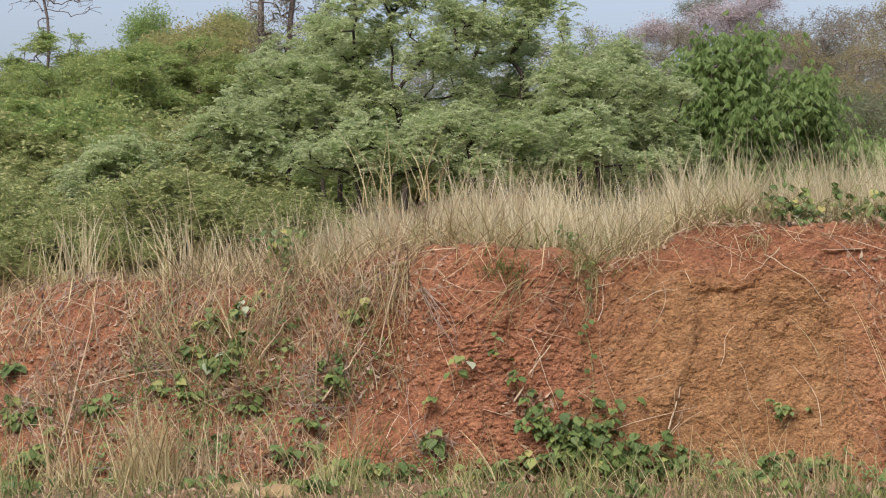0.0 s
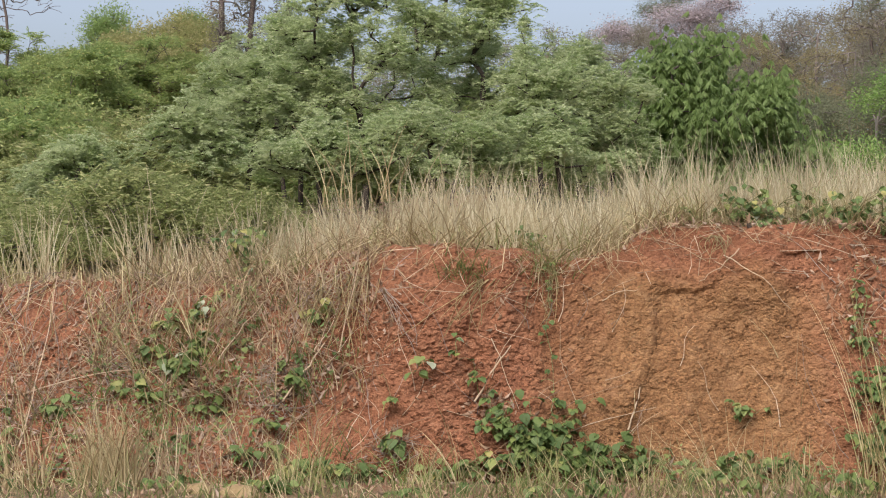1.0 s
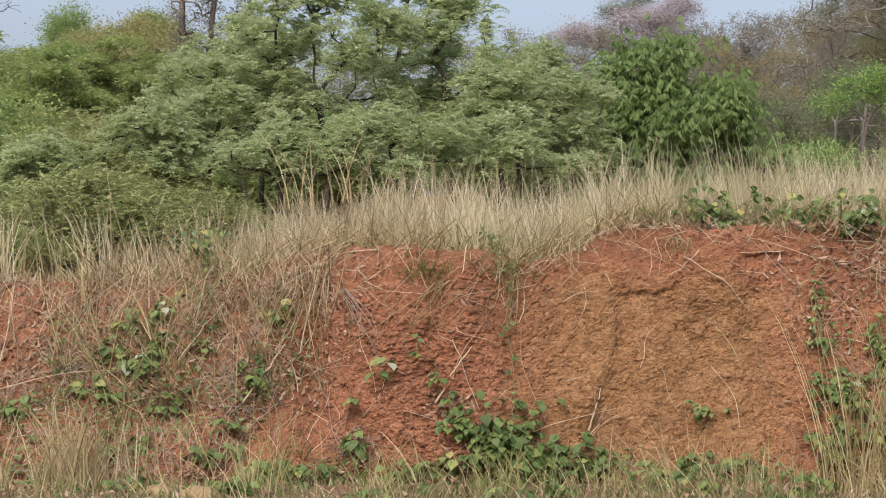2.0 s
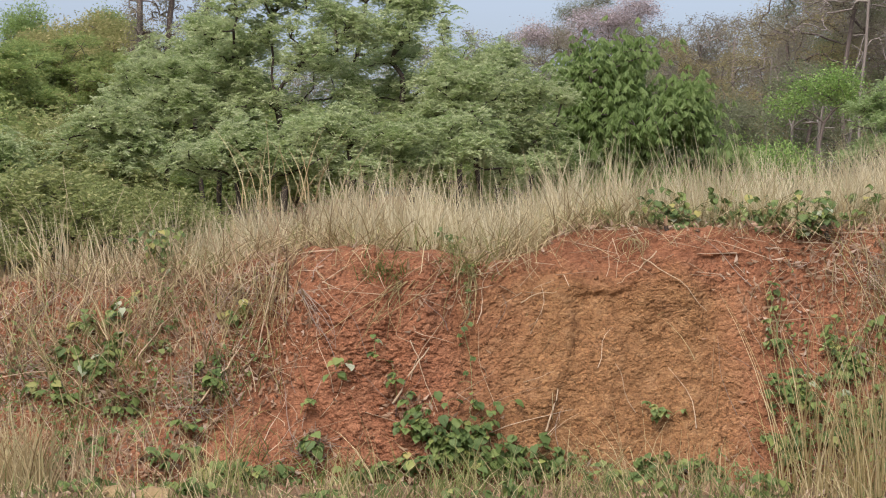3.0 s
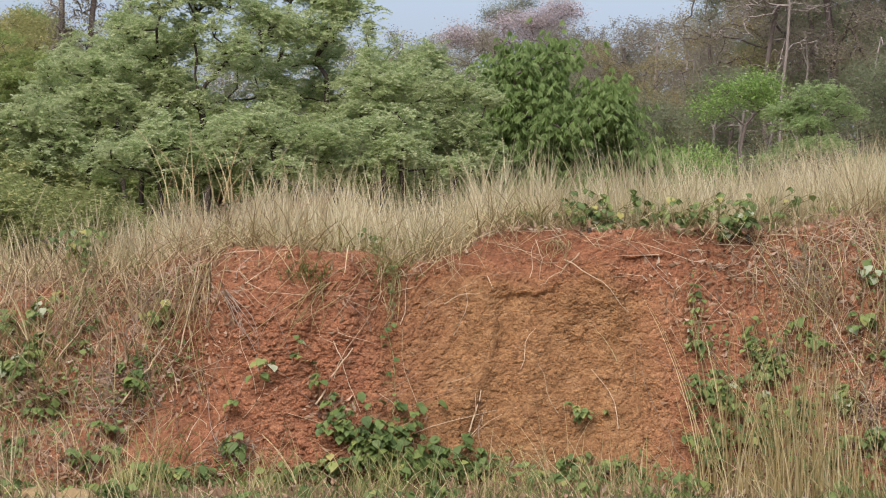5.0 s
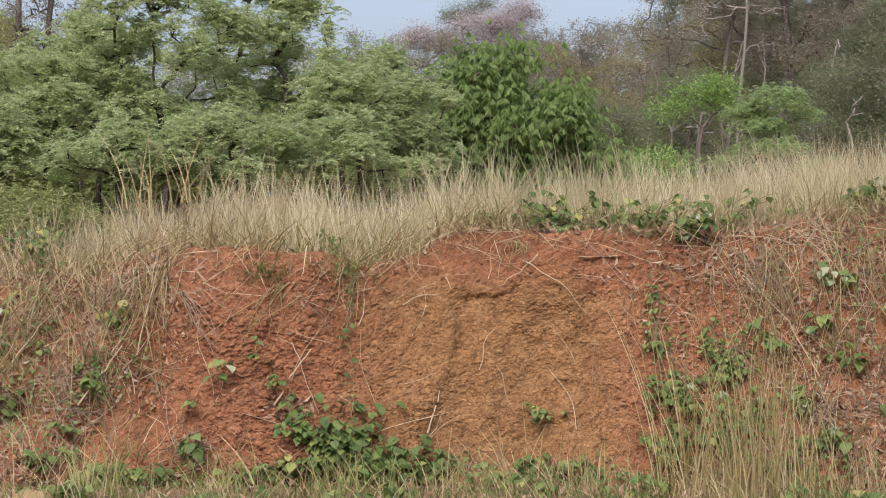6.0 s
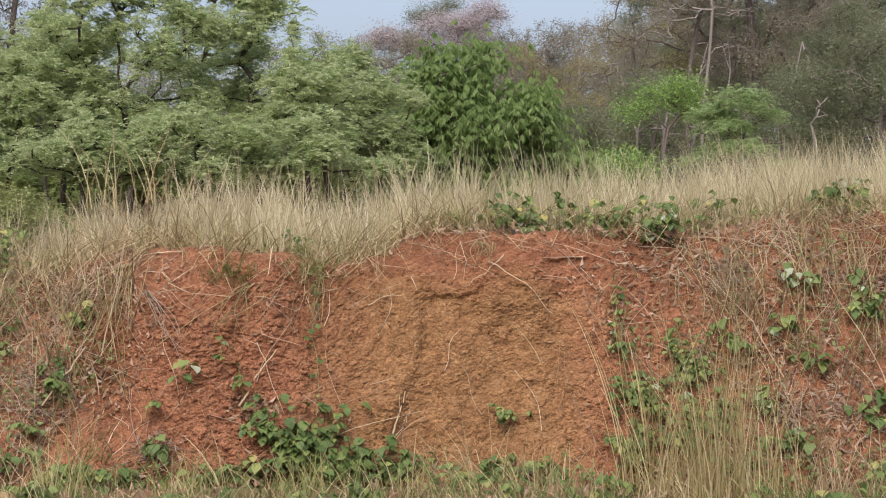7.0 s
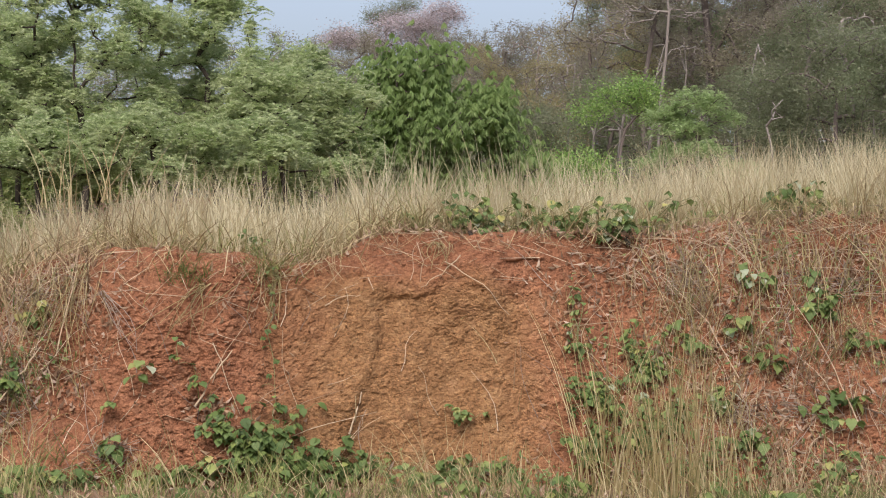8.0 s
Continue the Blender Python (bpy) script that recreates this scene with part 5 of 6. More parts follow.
def creepers():
    rng = np.random.default_rng(61)
    G = "broad-leaved green creeper sprawling on the red soil"
    # x, z, half width, height, stems, leaves a stem, leaf size, material, share of pale leaves
    plan = (
        (-0.18, 0.66, 0.38, 0.36, 20, 9, 0.085, CREEPER_SHADED, 0.0), (0.15, 0.55, 0.42, 0.26, 10, 8, 0.09, CREEPER_SHADED, 0.0), (-0.45, 0.78, 0.2, 0.3, 4, 6, 0.075, CREEPER_SHADED, 0.02),
        (-0.95, 1.28, 0.05, 0.16, 1, 4, 0.10, CREEPER, 0.4), (-1.04, 1.22, 0.04, 0.05, 1, 2, 0.10, CREEPER, 0.0), (-0.74, 1.3, 0.06, 0.25, 1, 5, 0.08, CREEPER_SHADED, 0.05), (-0.64, 1.15, 0.08, 0.12, 1, 4, 0.08, CREEPER_SHADED, 0.2),
        (-1.2, 0.98, 0.04, 0.08, 1, 3, 0.10, CREEPER, 0.0), (-1.17, 0.72, 0.07, 0.05, 2, 4, 0.11, CREEPER, 0.0), (-1.6, 0.55, 0.2, 0.25, 4, 5, 0.10, CREEPER, 0.0), (-1.35, 0.5, 0.15, 0.08, 2, 5, 0.12, CREEPER, 0.0),
        (-2.85, 1.25, 0.28, 0.32, 8, 7, 0.11, CREEPER, 0.04), (-3.1, 1.05, 0.2, 0.2, 3, 5, 0.11, CREEPER, 0.0), (-3.6, 0.95, 0.16, 0.16, 3, 5, 0.11, CREEPER, 0.0), (-3.95, 0.62, 0.3, 0.2, 4, 6, 0.12, CREEPER, 0.0), (-3.3, 0.5, 0.3, 0.12, 4, 6, 0.13, CREEPER, 0.0),
        (-4.35, 1.25, 0.1, 0.15, 2, 5, 0.12, CREEPER_SHADED, 0.0), (-2.7, 1.62, 0.12, 0.2, 3, 5, 0.09, CREEPER, 0.1), (-1.88, 1.15, 0.1, 0.3, 3, 5, 0.09, CREEPER_SHADED, 0.0), (-1.8, 1.6, 0.12, 0.2, 3, 4, 0.08, CREEPER, 0.15),
        (1.28, 0.9, 0.10, 0.14, 3, 4, 0.07, CREEPER, 0.0), (1.25, 0.62, 0.12, 0.12, 2, 4, 0.09, CREEPER, 0.0), (0.45, 0.5, 0.4, 0.1, 4, 5, 0.08, CREEPER_SHADED, 0.0), (1.0, 0.5, 0.4, 0.1, 4, 5, 0.09, CREEPER, 0.0), (0.5, 0.56, 0.3, 0.14, 6, 7, 0.075, CREEPER_SHADED, 0.0), (1.35, 0.54, 0.3, 0.16, 6, 7, 0.075, CREEPER_SHADED, 0.0), (-0.7, 0.54, 0.3, 0.14, 5, 6, 0.08, CREEPER, 0.0),
        (2.15, 1.45, 0.10, 0.4, 3, 6, 0.075, CREEPER, 0.1), (2.25, 1.05, 0.28, 0.4, 14, 8, 0.07, CREEPER_SHADED, 0.03), (2.6, 1.25, 0.3, 0.45, 14, 8, 0.07, CREEPER, 0.03), (2.5, 0.75, 0.4, 0.3, 12, 8, 0.075, CREEPER_SHADED, 0.0), (2.15, 0.7, 0.25, 0.35, 10, 8, 0.07, CREEPER_SHADED, 0.0), (2.75, 0.85, 0.25, 0.35, 9, 8, 0.07, CREEPER, 0.03),
        (3.15, 1.0, 0.12, 0.16, 3, 5, 0.12, CREEPER, 0.3), (3.3, 0.75, 0.25, 0.2, 4, 5, 0.10, CREEPER, 0.05), (3.5, 1.9, 0.14, 0.18, 3, 5, 0.11, CREEPER, 0.3), (4.0, 1.75, 0.2, 0.3, 5, 6, 0.11, CREEPER, 0.05), (4.05, 1.05, 0.2, 0.12, 3, 5, 0.11, CREEPER_SHADED, 0.0),
        (4.3, 1.5, 0.2, 0.2, 3, 5, 0.11, CREEPER, 0.05), (3.8, 0.55, 0.3, 0.15, 4, 5, 0.11, CREEPER, 0.0), (4.5, 0.6, 0.3, 0.15, 4, 5, 0.11, CREEPER, 0.0), (3.6, 1.3, 0.15, 0.2, 3, 4, 0.09, CREEPER, 0.1),
        (-2.55, 0.95, 0.15, 0.2, 3, 5, 0.08, CREEPER, 0.05), (-2.2, 0.62, 0.2, 0.15, 3, 5, 0.09, CREEPER, 0.0), (-2.75, 0.7, 0.25, 0.2, 4, 5, 0.09, CREEPER, 0.0), (-4.2, 0.85, 0.2, 0.2, 3, 5, 0.10, CREEPER_SHADED, 0.0), (-4.5, 0.55, 0.3, 0.15, 4, 5, 0.10, CREEPER, 0.0),
        (-2.35, 1.35, 0.15, 0.25, 3, 4, 0.07, CREEPER, 0.05), (-2.95, 1.55, 0.12, 0.25, 3, 5, 0.08, CREEPER, 0.05), (-2.05, 0.85, 0.1, 0.2, 2, 4, 0.08, CREEPER_SHADED, 0.0), (-1.9, 0.52, 0.2, 0.1, 3, 5, 0.09, CREEPER, 0.0), (-0.9, 0.5, 0.25, 0.08, 3, 5, 0.09, CREEPER, 0.0),
        (1.6, 0.52, 0.3, 0.12, 4, 5, 0.08, CREEPER_SHADED, 0.0), (2.9, 0.6, 0.3, 0.2, 4, 5, 0.09, CREEPER, 0.0), (3.3, 1.55, 0.15, 0.2, 3, 4, 0.09, CREEPER, 0.1), (2.95, 1.45, 0.15, 0.3, 3, 5, 0.09, CREEPER, 0.1), (3.9, 0.9, 0.2, 0.2, 3, 5, 0.09, CREEPER, 0.05), (4.6, 1.2, 0.2, 0.3, 3, 5, 0.10, CREEPER, 0.05),
    )
    for i, (x, z, w, h, n, per, size, mat, pale) in enumerate(plan):
        org, stems = face_stems(rng, x, z, w, h, n)
        creeper("creeper", "dark green dense creeper at the foot of the bank, shade in its leaf colour" if mat is CREEPER_SHADED else G, 400 + i, org, stems, size, mat, per, pale)
    # the long runner that hangs from the rim
    x0 = -0.08
    zs = np.linspace(1.98, 1.02, 9)
    xs = x0 + 0.035 * np.sin(zs * 7)
    org = np.array([x0, float(face_y(x0, 1.98)), 1.98])
    pts = on_face(xs, zs, 0.03) - org
    creeper("hanging_runner", "thin leafy runner hanging down the face of the bank", 470, org, [pts], 0.055, CREEPER_SHADED, 16)
    # sprawling plants on the rim and in the grass
    for i, (x, dy, n, per, w, h, size, mat) in enumerate(((1.45, 0.28, 7, 5, 0.35, 0.32, 0.09, CREEPER_SHADED), (2.0, 0.28, 8, 5, 0.4, 0.34, 0.09, CREEPER), (2.45, 0.05, 8, 6, 0.18, 0.28, 0.085, CREEPER_SHADED), (2.8, 0.3, 7, 5, 0.4, 0.38, 0.085, CREEPER), (1.9, 0.9, 4, 4, 0.15, 0.6, 0.10, CREEPER), (1.6, 0.15, 4, 4, 0.25, 0.22, 0.08, CREEPER), (2.15, 0.12, 5, 5, 0.25, 0.30, 0.085, CREEPER), (1.25, 0.3, 3, 4, 0.2, 0.25, 0.08, CREEPER_SHADED),
                                                         (-0.2, 0.2, 4, 5, 0.10, 0.36, 0.06, CREEPER), (-2.45, 0.1, 5, 6, 0.18, 0.42, 0.09, CREEPER), (3.95, 0.35, 6, 6, 0.3, 0.35, 0.11, CREEPER_SHADED), (4.3, 0.5, 5, 6, 0.3, 0.35, 0.11, CREEPER), (3.2, 0.6, 4, 5, 0.3, 0.3, 0.10, CREEPER), (1.0, 0.45, 3, 5, 0.25, 0.2, 0.09, CREEPER))):
        y = float(rim_y(x)) + dy
        org = np.array([x, y, float(max(land(x, y), rim_z(x)))])
        stems = []
        for k in range(n + 4):
            ex, ez = 1.15 * rng.uniform(-w, w), h * rng.uniform(0.25, 1.0)
            stems.append([(0, 0, 0), (ex * 0.4, rng.uniform(-0.1, 0.1), ez * 0.7), (ex, rng.uniform(-0.2, 0.1), ez)])
        creeper("rim_creeper", "leafy creeper sprawling through the grass on the rim", 480 + i, org, stems, size * 0.82, mat, per, 0.04, "creepers on the rim")


def verge_plants():
    """Low broad-leaved plants in the grass in front of the bank."""
    rng = np.random.default_rng(66)
    for i, x in enumerate((-4.6, -4.4, -4.15, -3.8, -3.35, -2.9, -2.55, -1.95, -1.75, -1.5, -1.2, -1.0, -0.6, -0.35, -0.1, 0.1, 0.45, 0.75, 1.0, 1.2, 1.5, 1.8, 2.9, 3.2, 3.45, 3.75, 4.05, 4.35, 4.6)):
        x, y = x + rng.uniform(-0.12, 0.12), 11.9 + 0.4 * rng.uniform(-1, 1)
        org = np.array([x, y, float(land(x, y)) - 0.02])
        stems = []
        tall = rng.uniform(0.4, 1.3)
        for k in range(int(rng.integers(2, 6))):
            ex, ez = rng.uniform(-0.18, 0.18), tall * rng.uniform(0.05, 0.2)
            stems.append([(0, 0, 0), (ex * 0.5, rng.uniform(-0.06, 0.06), ez * 0.8), (ex, rng.uniform(-0.1, 0.1), ez)])
        creeper("verge_plant", "low broad-leaved plant in the verge grass", 520 + i, org, stems, rng.uniform(0.055, 0.105), CREEPER if i % 3 else CREEPER_SHADED, int(rng.integers(3, 6)), 0.0, "plants along the verge")


def small_herbs():
    """Small muted leaves of seedlings and half-hidden creepers among the dry stems."""
    rng = np.random.default_rng(68)
    n = 10000
    x, s = rng.uniform(-4.9, 4.9, n), rng.uniform(0, 1, n) ** 1.3
    d = np.interp(x, (-5, -3.4, -1.7, -1.3, 0.3, 2.0, 2.4, 2.9, 5), (0.5, 0.7, 0.5, 0.0, 0.0, 0.0, 0.7, 0.35, 0.5)) + 0.8 * np.exp(-(s / 0.10) ** 2)
    d = d * smooth(0.0, 0.45, fbm(x * 2.4, s * 3.6, 0.0, 2, 69))
    k = rng.uniform(0, 1, n) < d
    x, s = x[k], s[k]
    m = len(x)
    base = on_face(x, TOE_Z + (rim_z(x) - TOE_Z) * s, 0.01) + np.stack([rng.normal(0, 0.02, m), -rng.uniform(0, 0.10, m), rng.uniform(0, 0.05, m)], 1)
    nrm = unit(np.stack([rng.normal(0, 0.5, m), -0.7 + rng.normal(0, 0.4, m), 0.8 + rng.normal(0, 0.3, m)], 1))
    way = unit(np.cross(nrm, unit(rng.normal(0, 1, (m, 3)))))
    v, f = leaflets(base, way, np.cross(nrm, way), rng.uniform(0.022, 0.055, m), rng.uniform(0.016, 0.034, m), 0.25)
    tagged(link_mesh("small_herbs", v, f, HERB), "small muted green herb leaves among dry stems on the bank", "herbs", kind="stuff")


creepers()
verge_plants()
small_herbs()


# ---- dead stems, litter, clods and stones ----
def dead_stems():
    """Loose stalks, roots and runners lying on or hanging down the face."""
    rng = np.random.default_rng(71)
    parts, twigs = [], []
    n = 1350
    for i in range(n):
        x = rng.uniform(-4.9, 4.9)
        dens = float(np.interp(x, (-5, -2, -1.4, -1.0, 0.2, 0.6, 1.7, 2.2, 3, 5), (1, 1, 0.75, 0.25, 0.2, 0.04, 0.04, 0.4, 1, 1)))
        if rng.uniform() > dens:
            continue
        top = float(rim_z(x))
        z0 = rng.uniform(TOE_Z, top)
        L = rng.uniform(0.15, 0.7)
        a = rng.normal(math.pi / 2, 0.75)
        pts = []
        lift = rng.uniform(0.005, 0.10)
        for k in np.linspace(0, 1, 6):
            px = x + math.cos(a) * L * k + 0.03 * math.sin(k * 5 + i)
            pz = min(max(z0 + math.sin(a) * L * k - 0.15 * L * k * k, TOE_Z), float(rim_z(px)) + 0.1)
            pts.append((px, float(face_y(px, min(pz, float(rim_z(px))))) - 0.008 - lift * math.sin(k * math.pi * 0.8), pz))
        (twigs if rng.uniform() < 0.35 else parts).append(strand(pts, rng.uniform(0.002, 0.0042), 0.0012, 3))
    # straw strewn over the lip
    for i in range(620):
        x = rng.uniform(-2.6, 4.9)
        if -1.4 < x < 2.4 and rng.uniform() < 0.72:
            continue
        z0 = float(rim_z(x)) - 0.34 * rng.uniform() ** 1.5
        L, a = rng.uniform(0.08, 0.34), rng.uniform(0, 2 * math.pi)
        pts = []
        for k in np.linspace(0, 1, 4):
            px = x + math.cos(a) * L * k
            pz = min(z0 + math.sin(a) * L * k * 0.7, float(rim_z(px)))
            pts.append((px, float(face_y(px, pz)) - 0.008 - 0.03 * math.sin(k * 2.6), pz + 0.01))
        parts.append(strand(pts, rng.uniform(0.002, 0.004), 0.0015, 3))
    ob = link_mesh("dead_stems", *join(parts), STEM)
    tagged(ob, "tangle of pale dead stems on the bank", "dead stems", kind="stuff")
    # matted piles of fine grey stems caught on the slopes
    for cx, cz in ((-3.35, 1.25), (-2.1, 1.2), (-1.9, 1.75), (-4.2, 0.95), (-2.0, 0.95), (3.05, 1.85), (3.3, 0.95), (3.75, 1.0), (3.9, 1.95), (4.3, 1.9), (3.0, 2.0), (-1.15, 0.7)):
        for i in range(46):
            x, z0 = cx + rng.normal(0, 0.09), cz + rng.normal(0, 0.05)
            L, a = rng.uniform(0.05, 0.2), rng.uniform(0, 6.28)
            pts = []
            for k in np.linspace(0, 1, 4):
                px, pz = x + math.cos(a) * L * k, z0 + math.sin(a) * L * k * 0.6
                pz = min(max(pz, TOE_Z), float(rim_z(px)))
                pts.append((px, float(face_y(px, pz)) - 0.01 - 0.04 * math.sin(k * 2.8), pz))
            twigs.append(strand(pts, rng.uniform(0.002, 0.004), 0.0015, 3))
    ob = link_mesh("grey_twigs", *join(twigs), TWIG)
    tagged(ob, "grey twigs and roots strewn over the bank", "twigs", kind="stuff")


def single_stalks():
    """The conspicuous stalks and roots, one by one."""
    plan = (  # label, radius, material, points as x, z, stand-off
        ("thick straw-coloured stalk leaning across the face", 0.009, STEM, ((-0.62, 1.0, 0.02), (-0.5, 1.2, 0.06), (-0.36, 1.4, 0.10))),
        ("dry reed stalk rising along the face", 0.005, STEM, ((-1.62, 1.35, 0.05), (-1.55, 1.75, 0.15), (-1.5, 2.15, 0.2), (-1.46, 2.35, 0.2))),
        ("dead root running down beside the ochre layer", 0.008, STEM, ((0.47, 0.8, 0.01), (0.52, 0.95, 0.02), (0.56, 1.1, 0.02))),
        ("dry stem lying under the rim", 0.005, STEM, ((1.3, 2.1, 0.03), (1.15, 1.96, 0.04), (1.0, 1.86, 0.04))),
        ("dry stem lying under the rim", 0.005, STEM, ((1.18, 2.05, 0.03), (1.45, 1.88, 0.05), (1.65, 1.66, 0.02))),
        ("pale root across the ochre layer", 0.005, STEM, ((0.3, 1.72, 0.02), (0.42, 1.79, 0.03), (0.56, 1.80, 0.02))),
        ("thick dead stalk among litter", 0.008, STEM, ((-2.0, 1.0, 0.05), (-1.85, 1.2, 0.10), (-1.72, 1.42, 0.10))),
        ("long dry stalk lying across the slope", 0.006, STEM, ((-3.9, 1.05, 0.05), (-3.4, 1.2, 0.08), (-2.9, 1.25, 0.06))),
        ("tall dry stem standing against the slope", 0.006, STEM, ((-3.8, 0.7, 0.08), (-3.82, 1.3, 0.12), (-3.9, 1.95, 0.15))),
        ("dry stem on the littered slope", 0.005, STEM, ((3.3, 1.2, 0.05), (3.1, 1.6, 0.1), (2.85, 1.95, 0.05))),
        ("dry stem on the littered slope", 0.005, STEM, ((4.1, 0.9, 0.08), (3.95, 1.4, 0.14), (3.7, 1.9, 0.10))),
        ("pale bent stalk on the slope", 0.005, STEM, ((-2.5, 1.3, 0.1), (-2.35, 1.55, 0.14), (-2.2, 1.75, 0.12))),
        ("dead stem hanging from the rim", 0.004, STEM, ((-0.5, 1.45, 0.03), (-0.4, 1.2, 0.03), (-0.3, 0.95, 0.03))),
        ("dead stem hanging from the rim", 0.004, STEM, ((0.98, 2.2, 0.06), (1.02, 2.05, 0.10), (1.0, 1.9, 0.03))),
    )
    for i, (lab, r, mat, pts) in enumerate(plan):
        p = np.array([(x, float(face_y(x, min(z, float(rim_z(x))))) - o, z) for x, z, o in pts])
        q, t = np.linspace(0, 1, 9), np.linspace(0, 1, len(p))
        p = np.stack([np.interp(q, t, p[:, j]) for j in range(3)], 1)
        p[1:-1] += np.random.default_rng(500 + i).normal(0, 0.006, (7, 3))
        ob = link_mesh("dry_stalk", *strand(p - p[0], r, r * 0.45, 6), mat, smooth=True)
        ob.matrix_world = Matrix.Translation(p[0])
        tagged(ob, lab, "stalk")


def straw_bunches():
    """Bunches of dry straw that hang from the rim or lie against the face."""
    plan = (  # label, root x, z, foot x, z, spread at root and foot, straws, stand-off
        ("bunch of long dry straw hanging down the red face", -1.50, 2.03, -1.62, 1.18, 0.10, 0.16, 22, 0.10),
        ("bunch of dry straw hanging beside the littered slope", -1.78, 1.95, -1.92, 1.30, 0.14, 0.18, 18, 0.10),
        ("sheaf of tan straw leaning across the red soil", -0.52, 1.88, -0.86, 1.32, 0.09, 0.20, 13, 0.07),
        ("dark dead weed leaning on the red face", -1.32, 1.82, -1.06, 1.40, 0.025, 0.05, 7, 0.05),
        ("short tuft of straw roots hanging from the rim", 1.14, 2.20, 1.12, 1.98, 0.06, 0.05, 14, 0.06),
        ("dry straw trailing from the notch in the rim", -0.10, 2.00, -0.16, 1.50, 0.08, 0.07, 12, 0.05),
        ("spray of dry straw over the overgrown slope", -2.35, 1.88, -2.55, 1.30, 0.16, 0.22, 20, 0.14),
        ("spray of dry straw over the overgrown slope", -3.35, 1.86, -3.45, 1.10, 0.25, 0.35, 18, 0.12),
        ("long dry straw trailing over bare soil", -4.15, 1.86, -4.10, 1.20, 0.30, 0.35, 14, 0.08),
        ("long dry straw trailing down the littered slope", 3.05, 2.20, 2.98, 1.30, 0.20, 0.25, 20, 0.10),
        ("long dry straw trailing down the littered slope", 3.75, 2.30, 3.60, 1.20, 0.25, 0.30, 22, 0.14),
        ("long dry straw trailing down the littered slope", 4.45, 2.30, 4.25, 1.10, 0.20, 0.30, 18, 0.12),
    )
    for i, (lab, x0, z0, x1, z1, w0, w1, n, off) in enumerate(plan):
        rng = np.random.default_rng(620 + i)
        org = np.array([x0, float(face_y(x0, min(z0, float(rim_z(x0))), False)), z0])
        ob = new("straw_bunch")
        ob.matrix_world = Matrix.Translation(org)
        for _ in range(n):
            ax, bx = x0 + rng.normal(0, w0), x1 + rng.normal(0, w1)
            cut = rng.uniform(0.45, 1.1)
            bow, out = rng.normal(0, 0.05), off * rng.uniform(0.3, 1.3)
            pts = []
            for k in np.linspace(0, 1, 7):
                q = k * cut
                px = ax + (bx - ax) * q + bow * math.sin(k * 3.1)
                pz = max(z0 + rng.normal(0, 0.004) + (z1 - z0) * q + 0.03 * math.sin(k * 2.0), TOE_Z)
                pts.append((px, float(face_y(px, min(pz, float(rim_z(px))), False)) - 0.02 - out * math.sin(min(k * 2.4, 2.4)), pz))
            link_mesh("straw", *strand(np.array(pts) - org, rng.uniform(0.0028, 0.0048), 0.0018, 3), TWIG if "weed" in lab else STALK, ob)
        tagged(ob, lab, "straw bunch", "straw bunches on the bank")


def burnt_stubs():
    """Short charred stubs that stick out of the rim."""
    for i, (x, r, h) in enumerate(((1.39, 0.022, 0.09), (1.63, 0.026, 0.075), (2.62, 0.02, 0.06))):
        q = np.linspace(0, 1, 5)
        p = np.stack([0.012 * np.sin(q * 4 + i), 0 * q, h * q - 0.03], 1)
        ob = link_mesh("burnt_stub", *strand(p, r, r * 0.72, 8), BARK_DARK, smooth=True)
        ob.matrix_world = Matrix.Translation((x, float(rim_y(x)) - 0.01, float(rim_z(x)) - 0.02))
        tagged(ob, "short charred plant stub on the rim of the bank", "stub", "stubs on the rim")


def litter():
    """Fallen brown leaves caught on the slopes, the lip and the toe."""
    rng = np.random.default_rng(81)
    n = 24000
    x = rng.uniform(-4.9, 4.9, n)
    z = rng.uniform(TOE_Z, 2.4, n)
    d = np.interp(x, (-5, -2.2, -1.5, -1.1, 0.4, 1.6, 2.4, 3, 5), (0.9, 1.1, 1.0, 0.07, 0.004, 0.004, 0.4, 0.9, 0.8))
    d = d + 0.7 * np.exp(-((z - TOE_Z) / 0.12) ** 2)
    k = (rng.uniform(0, 1, n) < d * (0.55 + 0.7 * vnoise(x * 2.5, z * 2.5, seed=83))) & (z < rim_z(x))
    x, z = x[k], z[k]
    # heaps of curled dead leaves caught on the face
    heap = rng.integers(0, 6, 420)
    hx = np.array((-1.22, -0.52, -1.95, -2.05, 3.05, -0.30))[heap] + rng.normal(0, 0.07, 420)
    hz = np.array((0.70, 0.97, 1.22, 1.05, 1.95, 0.60))[heap] + rng.normal(0, 0.045, 420)
    x, z = np.concatenate([x, hx]), np.concatenate([z, np.maximum(hz, TOE_Z)])
    base = on_face(x, z, 0.006)
    # some on the lip
    xl = rng.uniform(-4.9, 4.9, 1500)
    yl = rim_y(xl) + rng.uniform(-0.05, 0.4, 1500)
    xg, yg = rng.uniform(-5, 5, 1700), rng.uniform(10.9, 12.5, 1700)
    base = np.concatenate([base, np.stack([xl, yl, rim_z(xl) + 0.035], 1), np.stack([xg, yg, land(xg, yg) + 0.012], 1)])
    n = len(base)
    nrm = unit(np.stack([rng.normal(0, 0.45, n), -0.8 + rng.normal(0, 0.4, n), 0.6 + rng.normal(0, 0.4, n)], 1))
    way = unit(np.cross(nrm, unit(rng.normal(0, 1, (n, 3)))))
    v, f = leaflets(base, way, np.cross(nrm, way), rng.uniform(0.03, 0.085, n), rng.uniform(0.015, 0.035, n), 0.45)
    ob = link_mesh("leaf_litter", v, f, LITTER)
    tagged(ob, "curled brown fallen leaves caught on the bank", "leaf litter", kind="stuff")


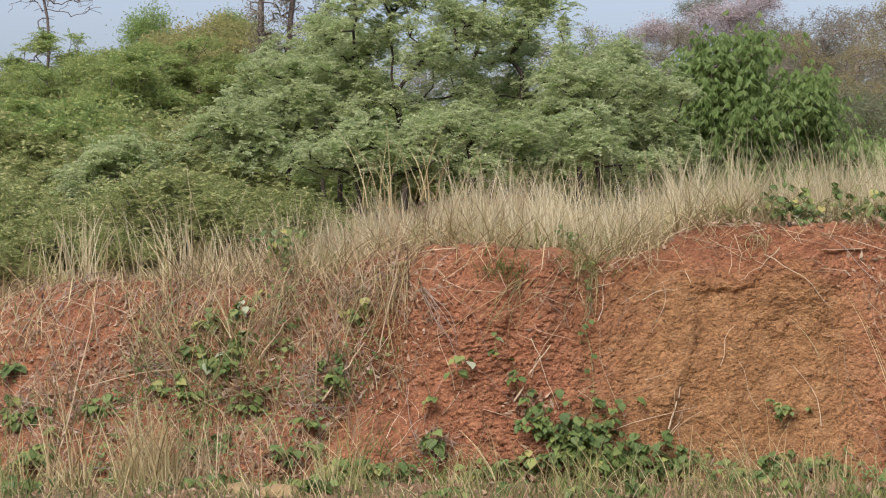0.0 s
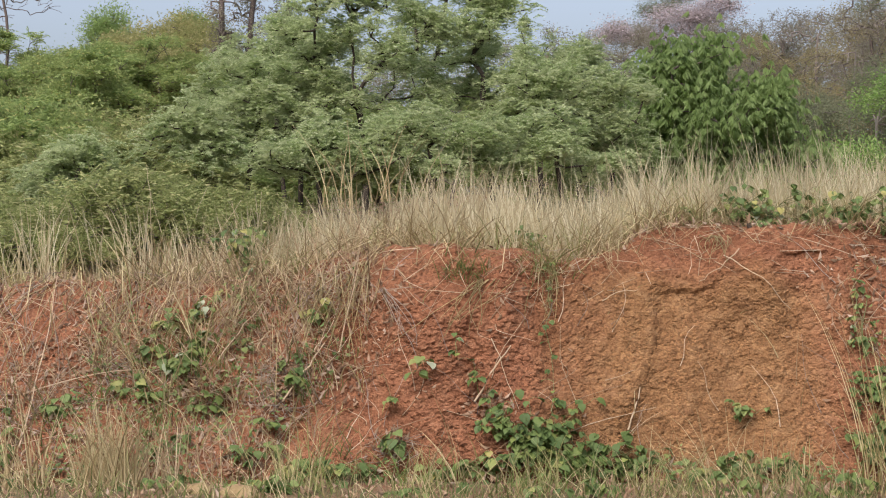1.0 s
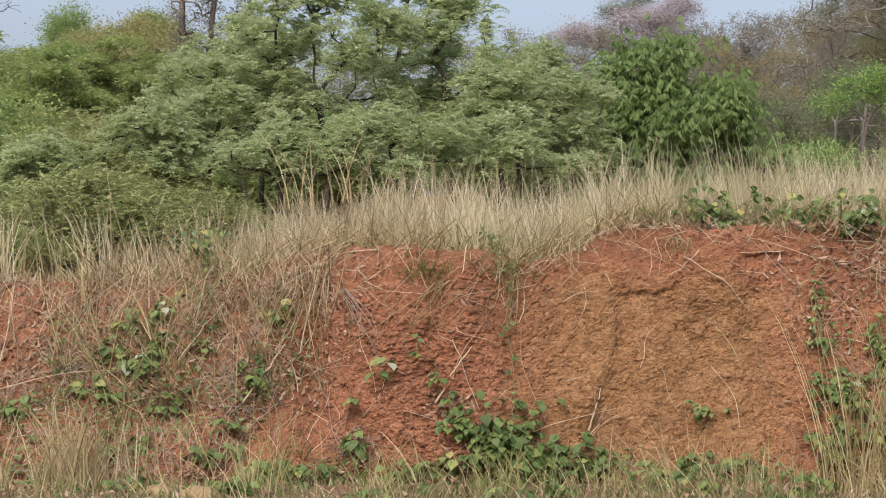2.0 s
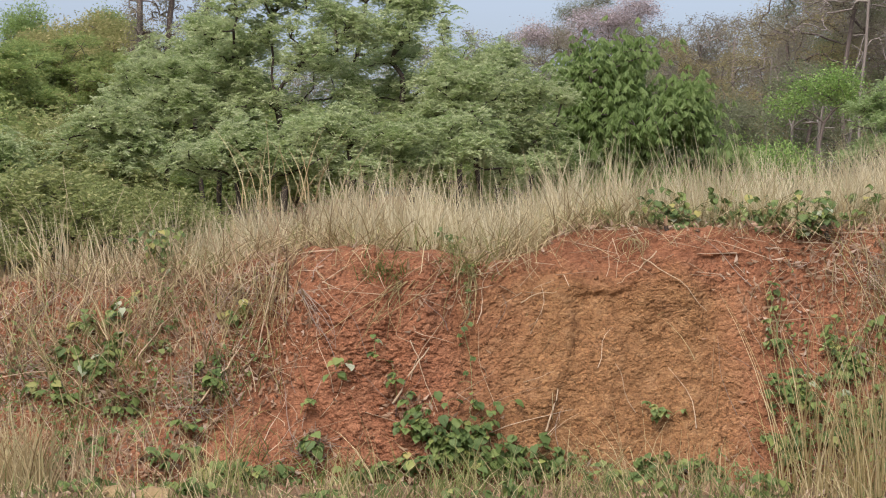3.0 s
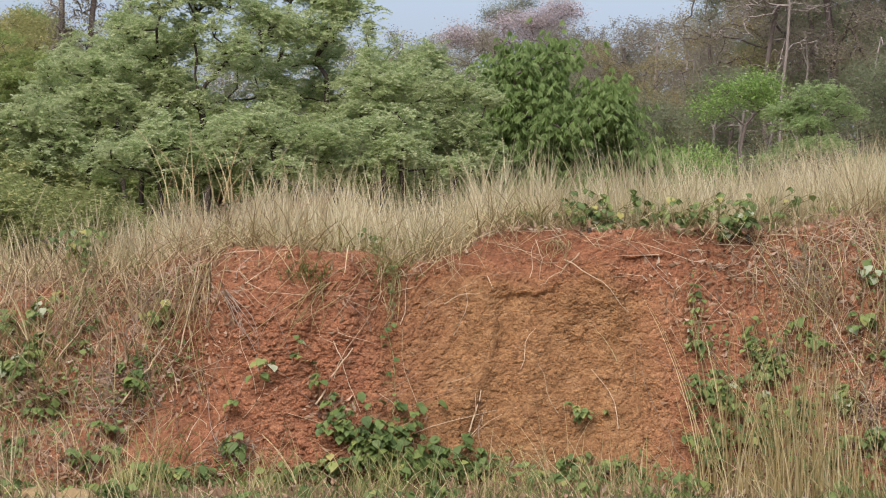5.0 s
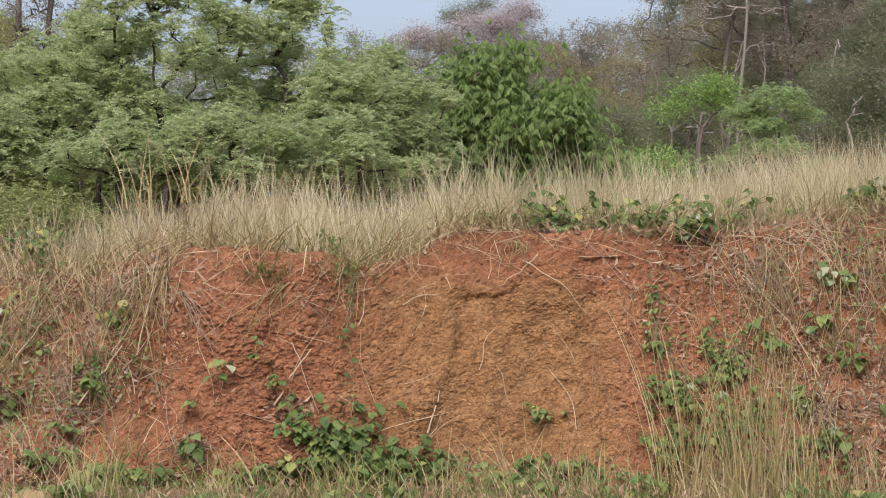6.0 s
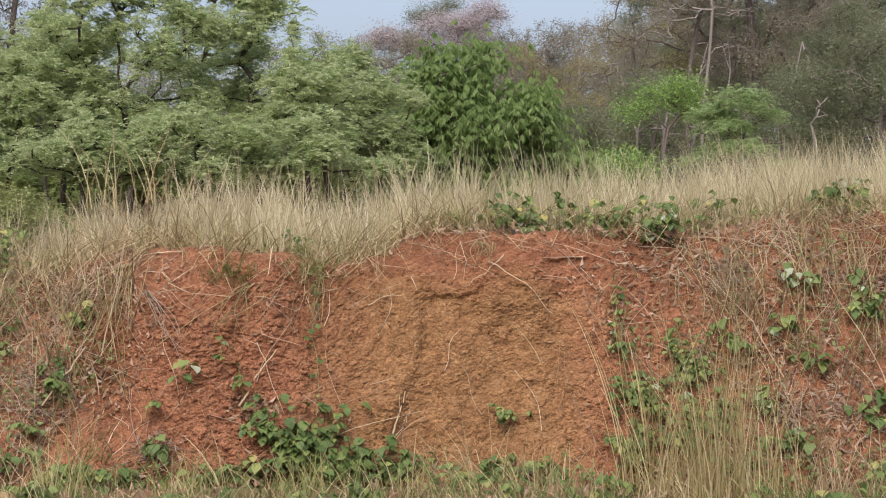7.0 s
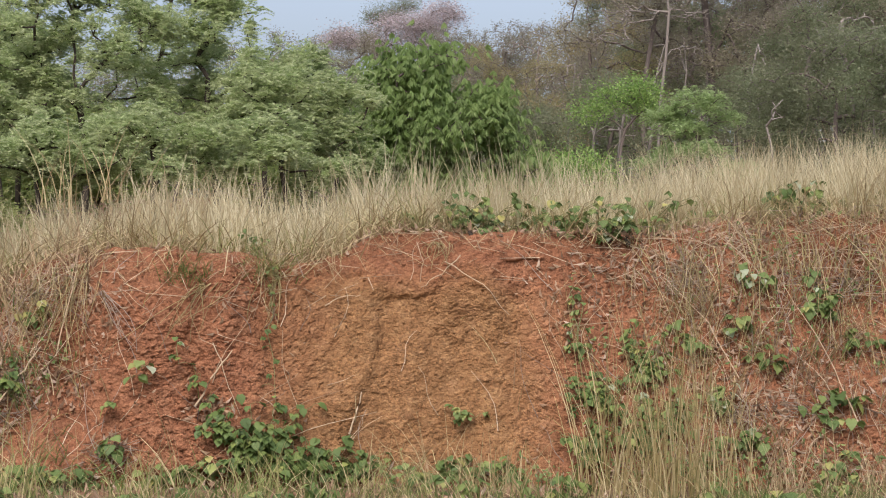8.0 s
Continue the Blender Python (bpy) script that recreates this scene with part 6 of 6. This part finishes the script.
def lumps(rng, base, size):
    """Rough little clods of eight corners."""
    c = np.array([(-1, -1, -1), (1, -1, -1), (1, 1, -1), (-1, 1, -1), (-1, -1, 1), (1, -1, 1), (1, 1, 1), (-1, 1, 1)], float) * 0.5
    n = len(base)
    v = c[None] * rng.uniform(0.45, 1.1, (n, 8, 1)) * size[:, None, None] * rng.uniform(0.6, 1.2, (n, 1, 3))
    a = rng.uniform(0, 6.28, n)
    x, y = v[..., 0] * np.cos(a)[:, None] - v[..., 1] * np.sin(a)[:, None], v[..., 0] * np.sin(a)[:, None] + v[..., 1] * np.cos(a)[:, None]
    v = np.stack([x, y, v[..., 2]], -1) + base[:, None]
    f = np.array([(0, 3, 2, 1), (4, 5, 6, 7), (0, 1, 5, 4), (1, 2, 6, 5), (2, 3, 7, 6), (3, 0, 4, 7)])
    return v.reshape(-1, 3), ((np.arange(n) * 8)[:, None, None] + f[None]).reshape(-1, 4)


def clods():
    rng = np.random.default_rng(91)
    n = 7000
    x, z = rng.uniform(-4.8, 4.8, n), TOE_Z + (rng.uniform(0, 1, n) ** 1.3) * 1.75
    d = np.interp(x, (-5, -1.6, -1.3, 0.0, 0.5, 1.9, 2.3, 5), (0.35, 0.4, 1.0, 0.8, 0.2, 0.2, 0.4, 0.4))
    k = (rng.uniform(0, 1, n) < d) & (z < rim_z(x) - 0.03)
    x, z = x[k], z[k]
    ob = link_mesh("soil_clods", *lumps(rng, on_face(x, z, 0.002), rng.uniform(0.006, 0.020, len(x)) * rng.uniform(0.6, 1.5, len(x))), SOIL, smooth=True)
    tagged(ob, "crumbled clods of red soil clinging to the face", "soil clods", kind="stuff")


def stones():
    k = Mat("weathered_stone", 0.9, 0.2)
    f = k.noise(9.0, 8.0, 0.7)
    k.colour(k.ramp(f, [(0.3, (0.16, 0.11, 0.055)), (0.55, (0.26, 0.19, 0.095)), (0.75, (0.33, 0.26, 0.16))]))
    k.bump(k.noise(40.0, 8.0, 0.7), 0.6, 0.01)
    for i, (x, y, sx, sz) in enumerate(((-2.11, 11.65, 0.15, 0.09), (-2.42, 11.75, 0.11, 0.08))):
        bm = bmesh.new()
        bmesh.ops.create_icosphere(bm, subdivisions=3, radius=1.0)
        for v in bm.verts:
            d = 1 + 0.22 * noise.noise(v.co * 1.3 + Vector((i * 5, 0, 0))) + 0.06 * noise.noise(v.co * 4.0)
            v.co = Vector((v.co.x * sx * d, v.co.y * 0.12 * d, v.co.z * sz * d))
        me = bpy.data.meshes.new("stone")
        bm.to_mesh(me)
        bm.free()
        me.materials.append(k.m)
        for p in me.polygons:
            p.use_smooth = True
        ob = new("stone", me)
        ob.matrix_world = Matrix.Translation((x, y, float(land(x, y)) - sz * 0.25))
        tagged(ob, "rounded tan stone half hidden in the verge grass", "stone")


dead_stems()
single_stalks()
straw_bunches()
burnt_stubs()
litter()
clods()
stones()
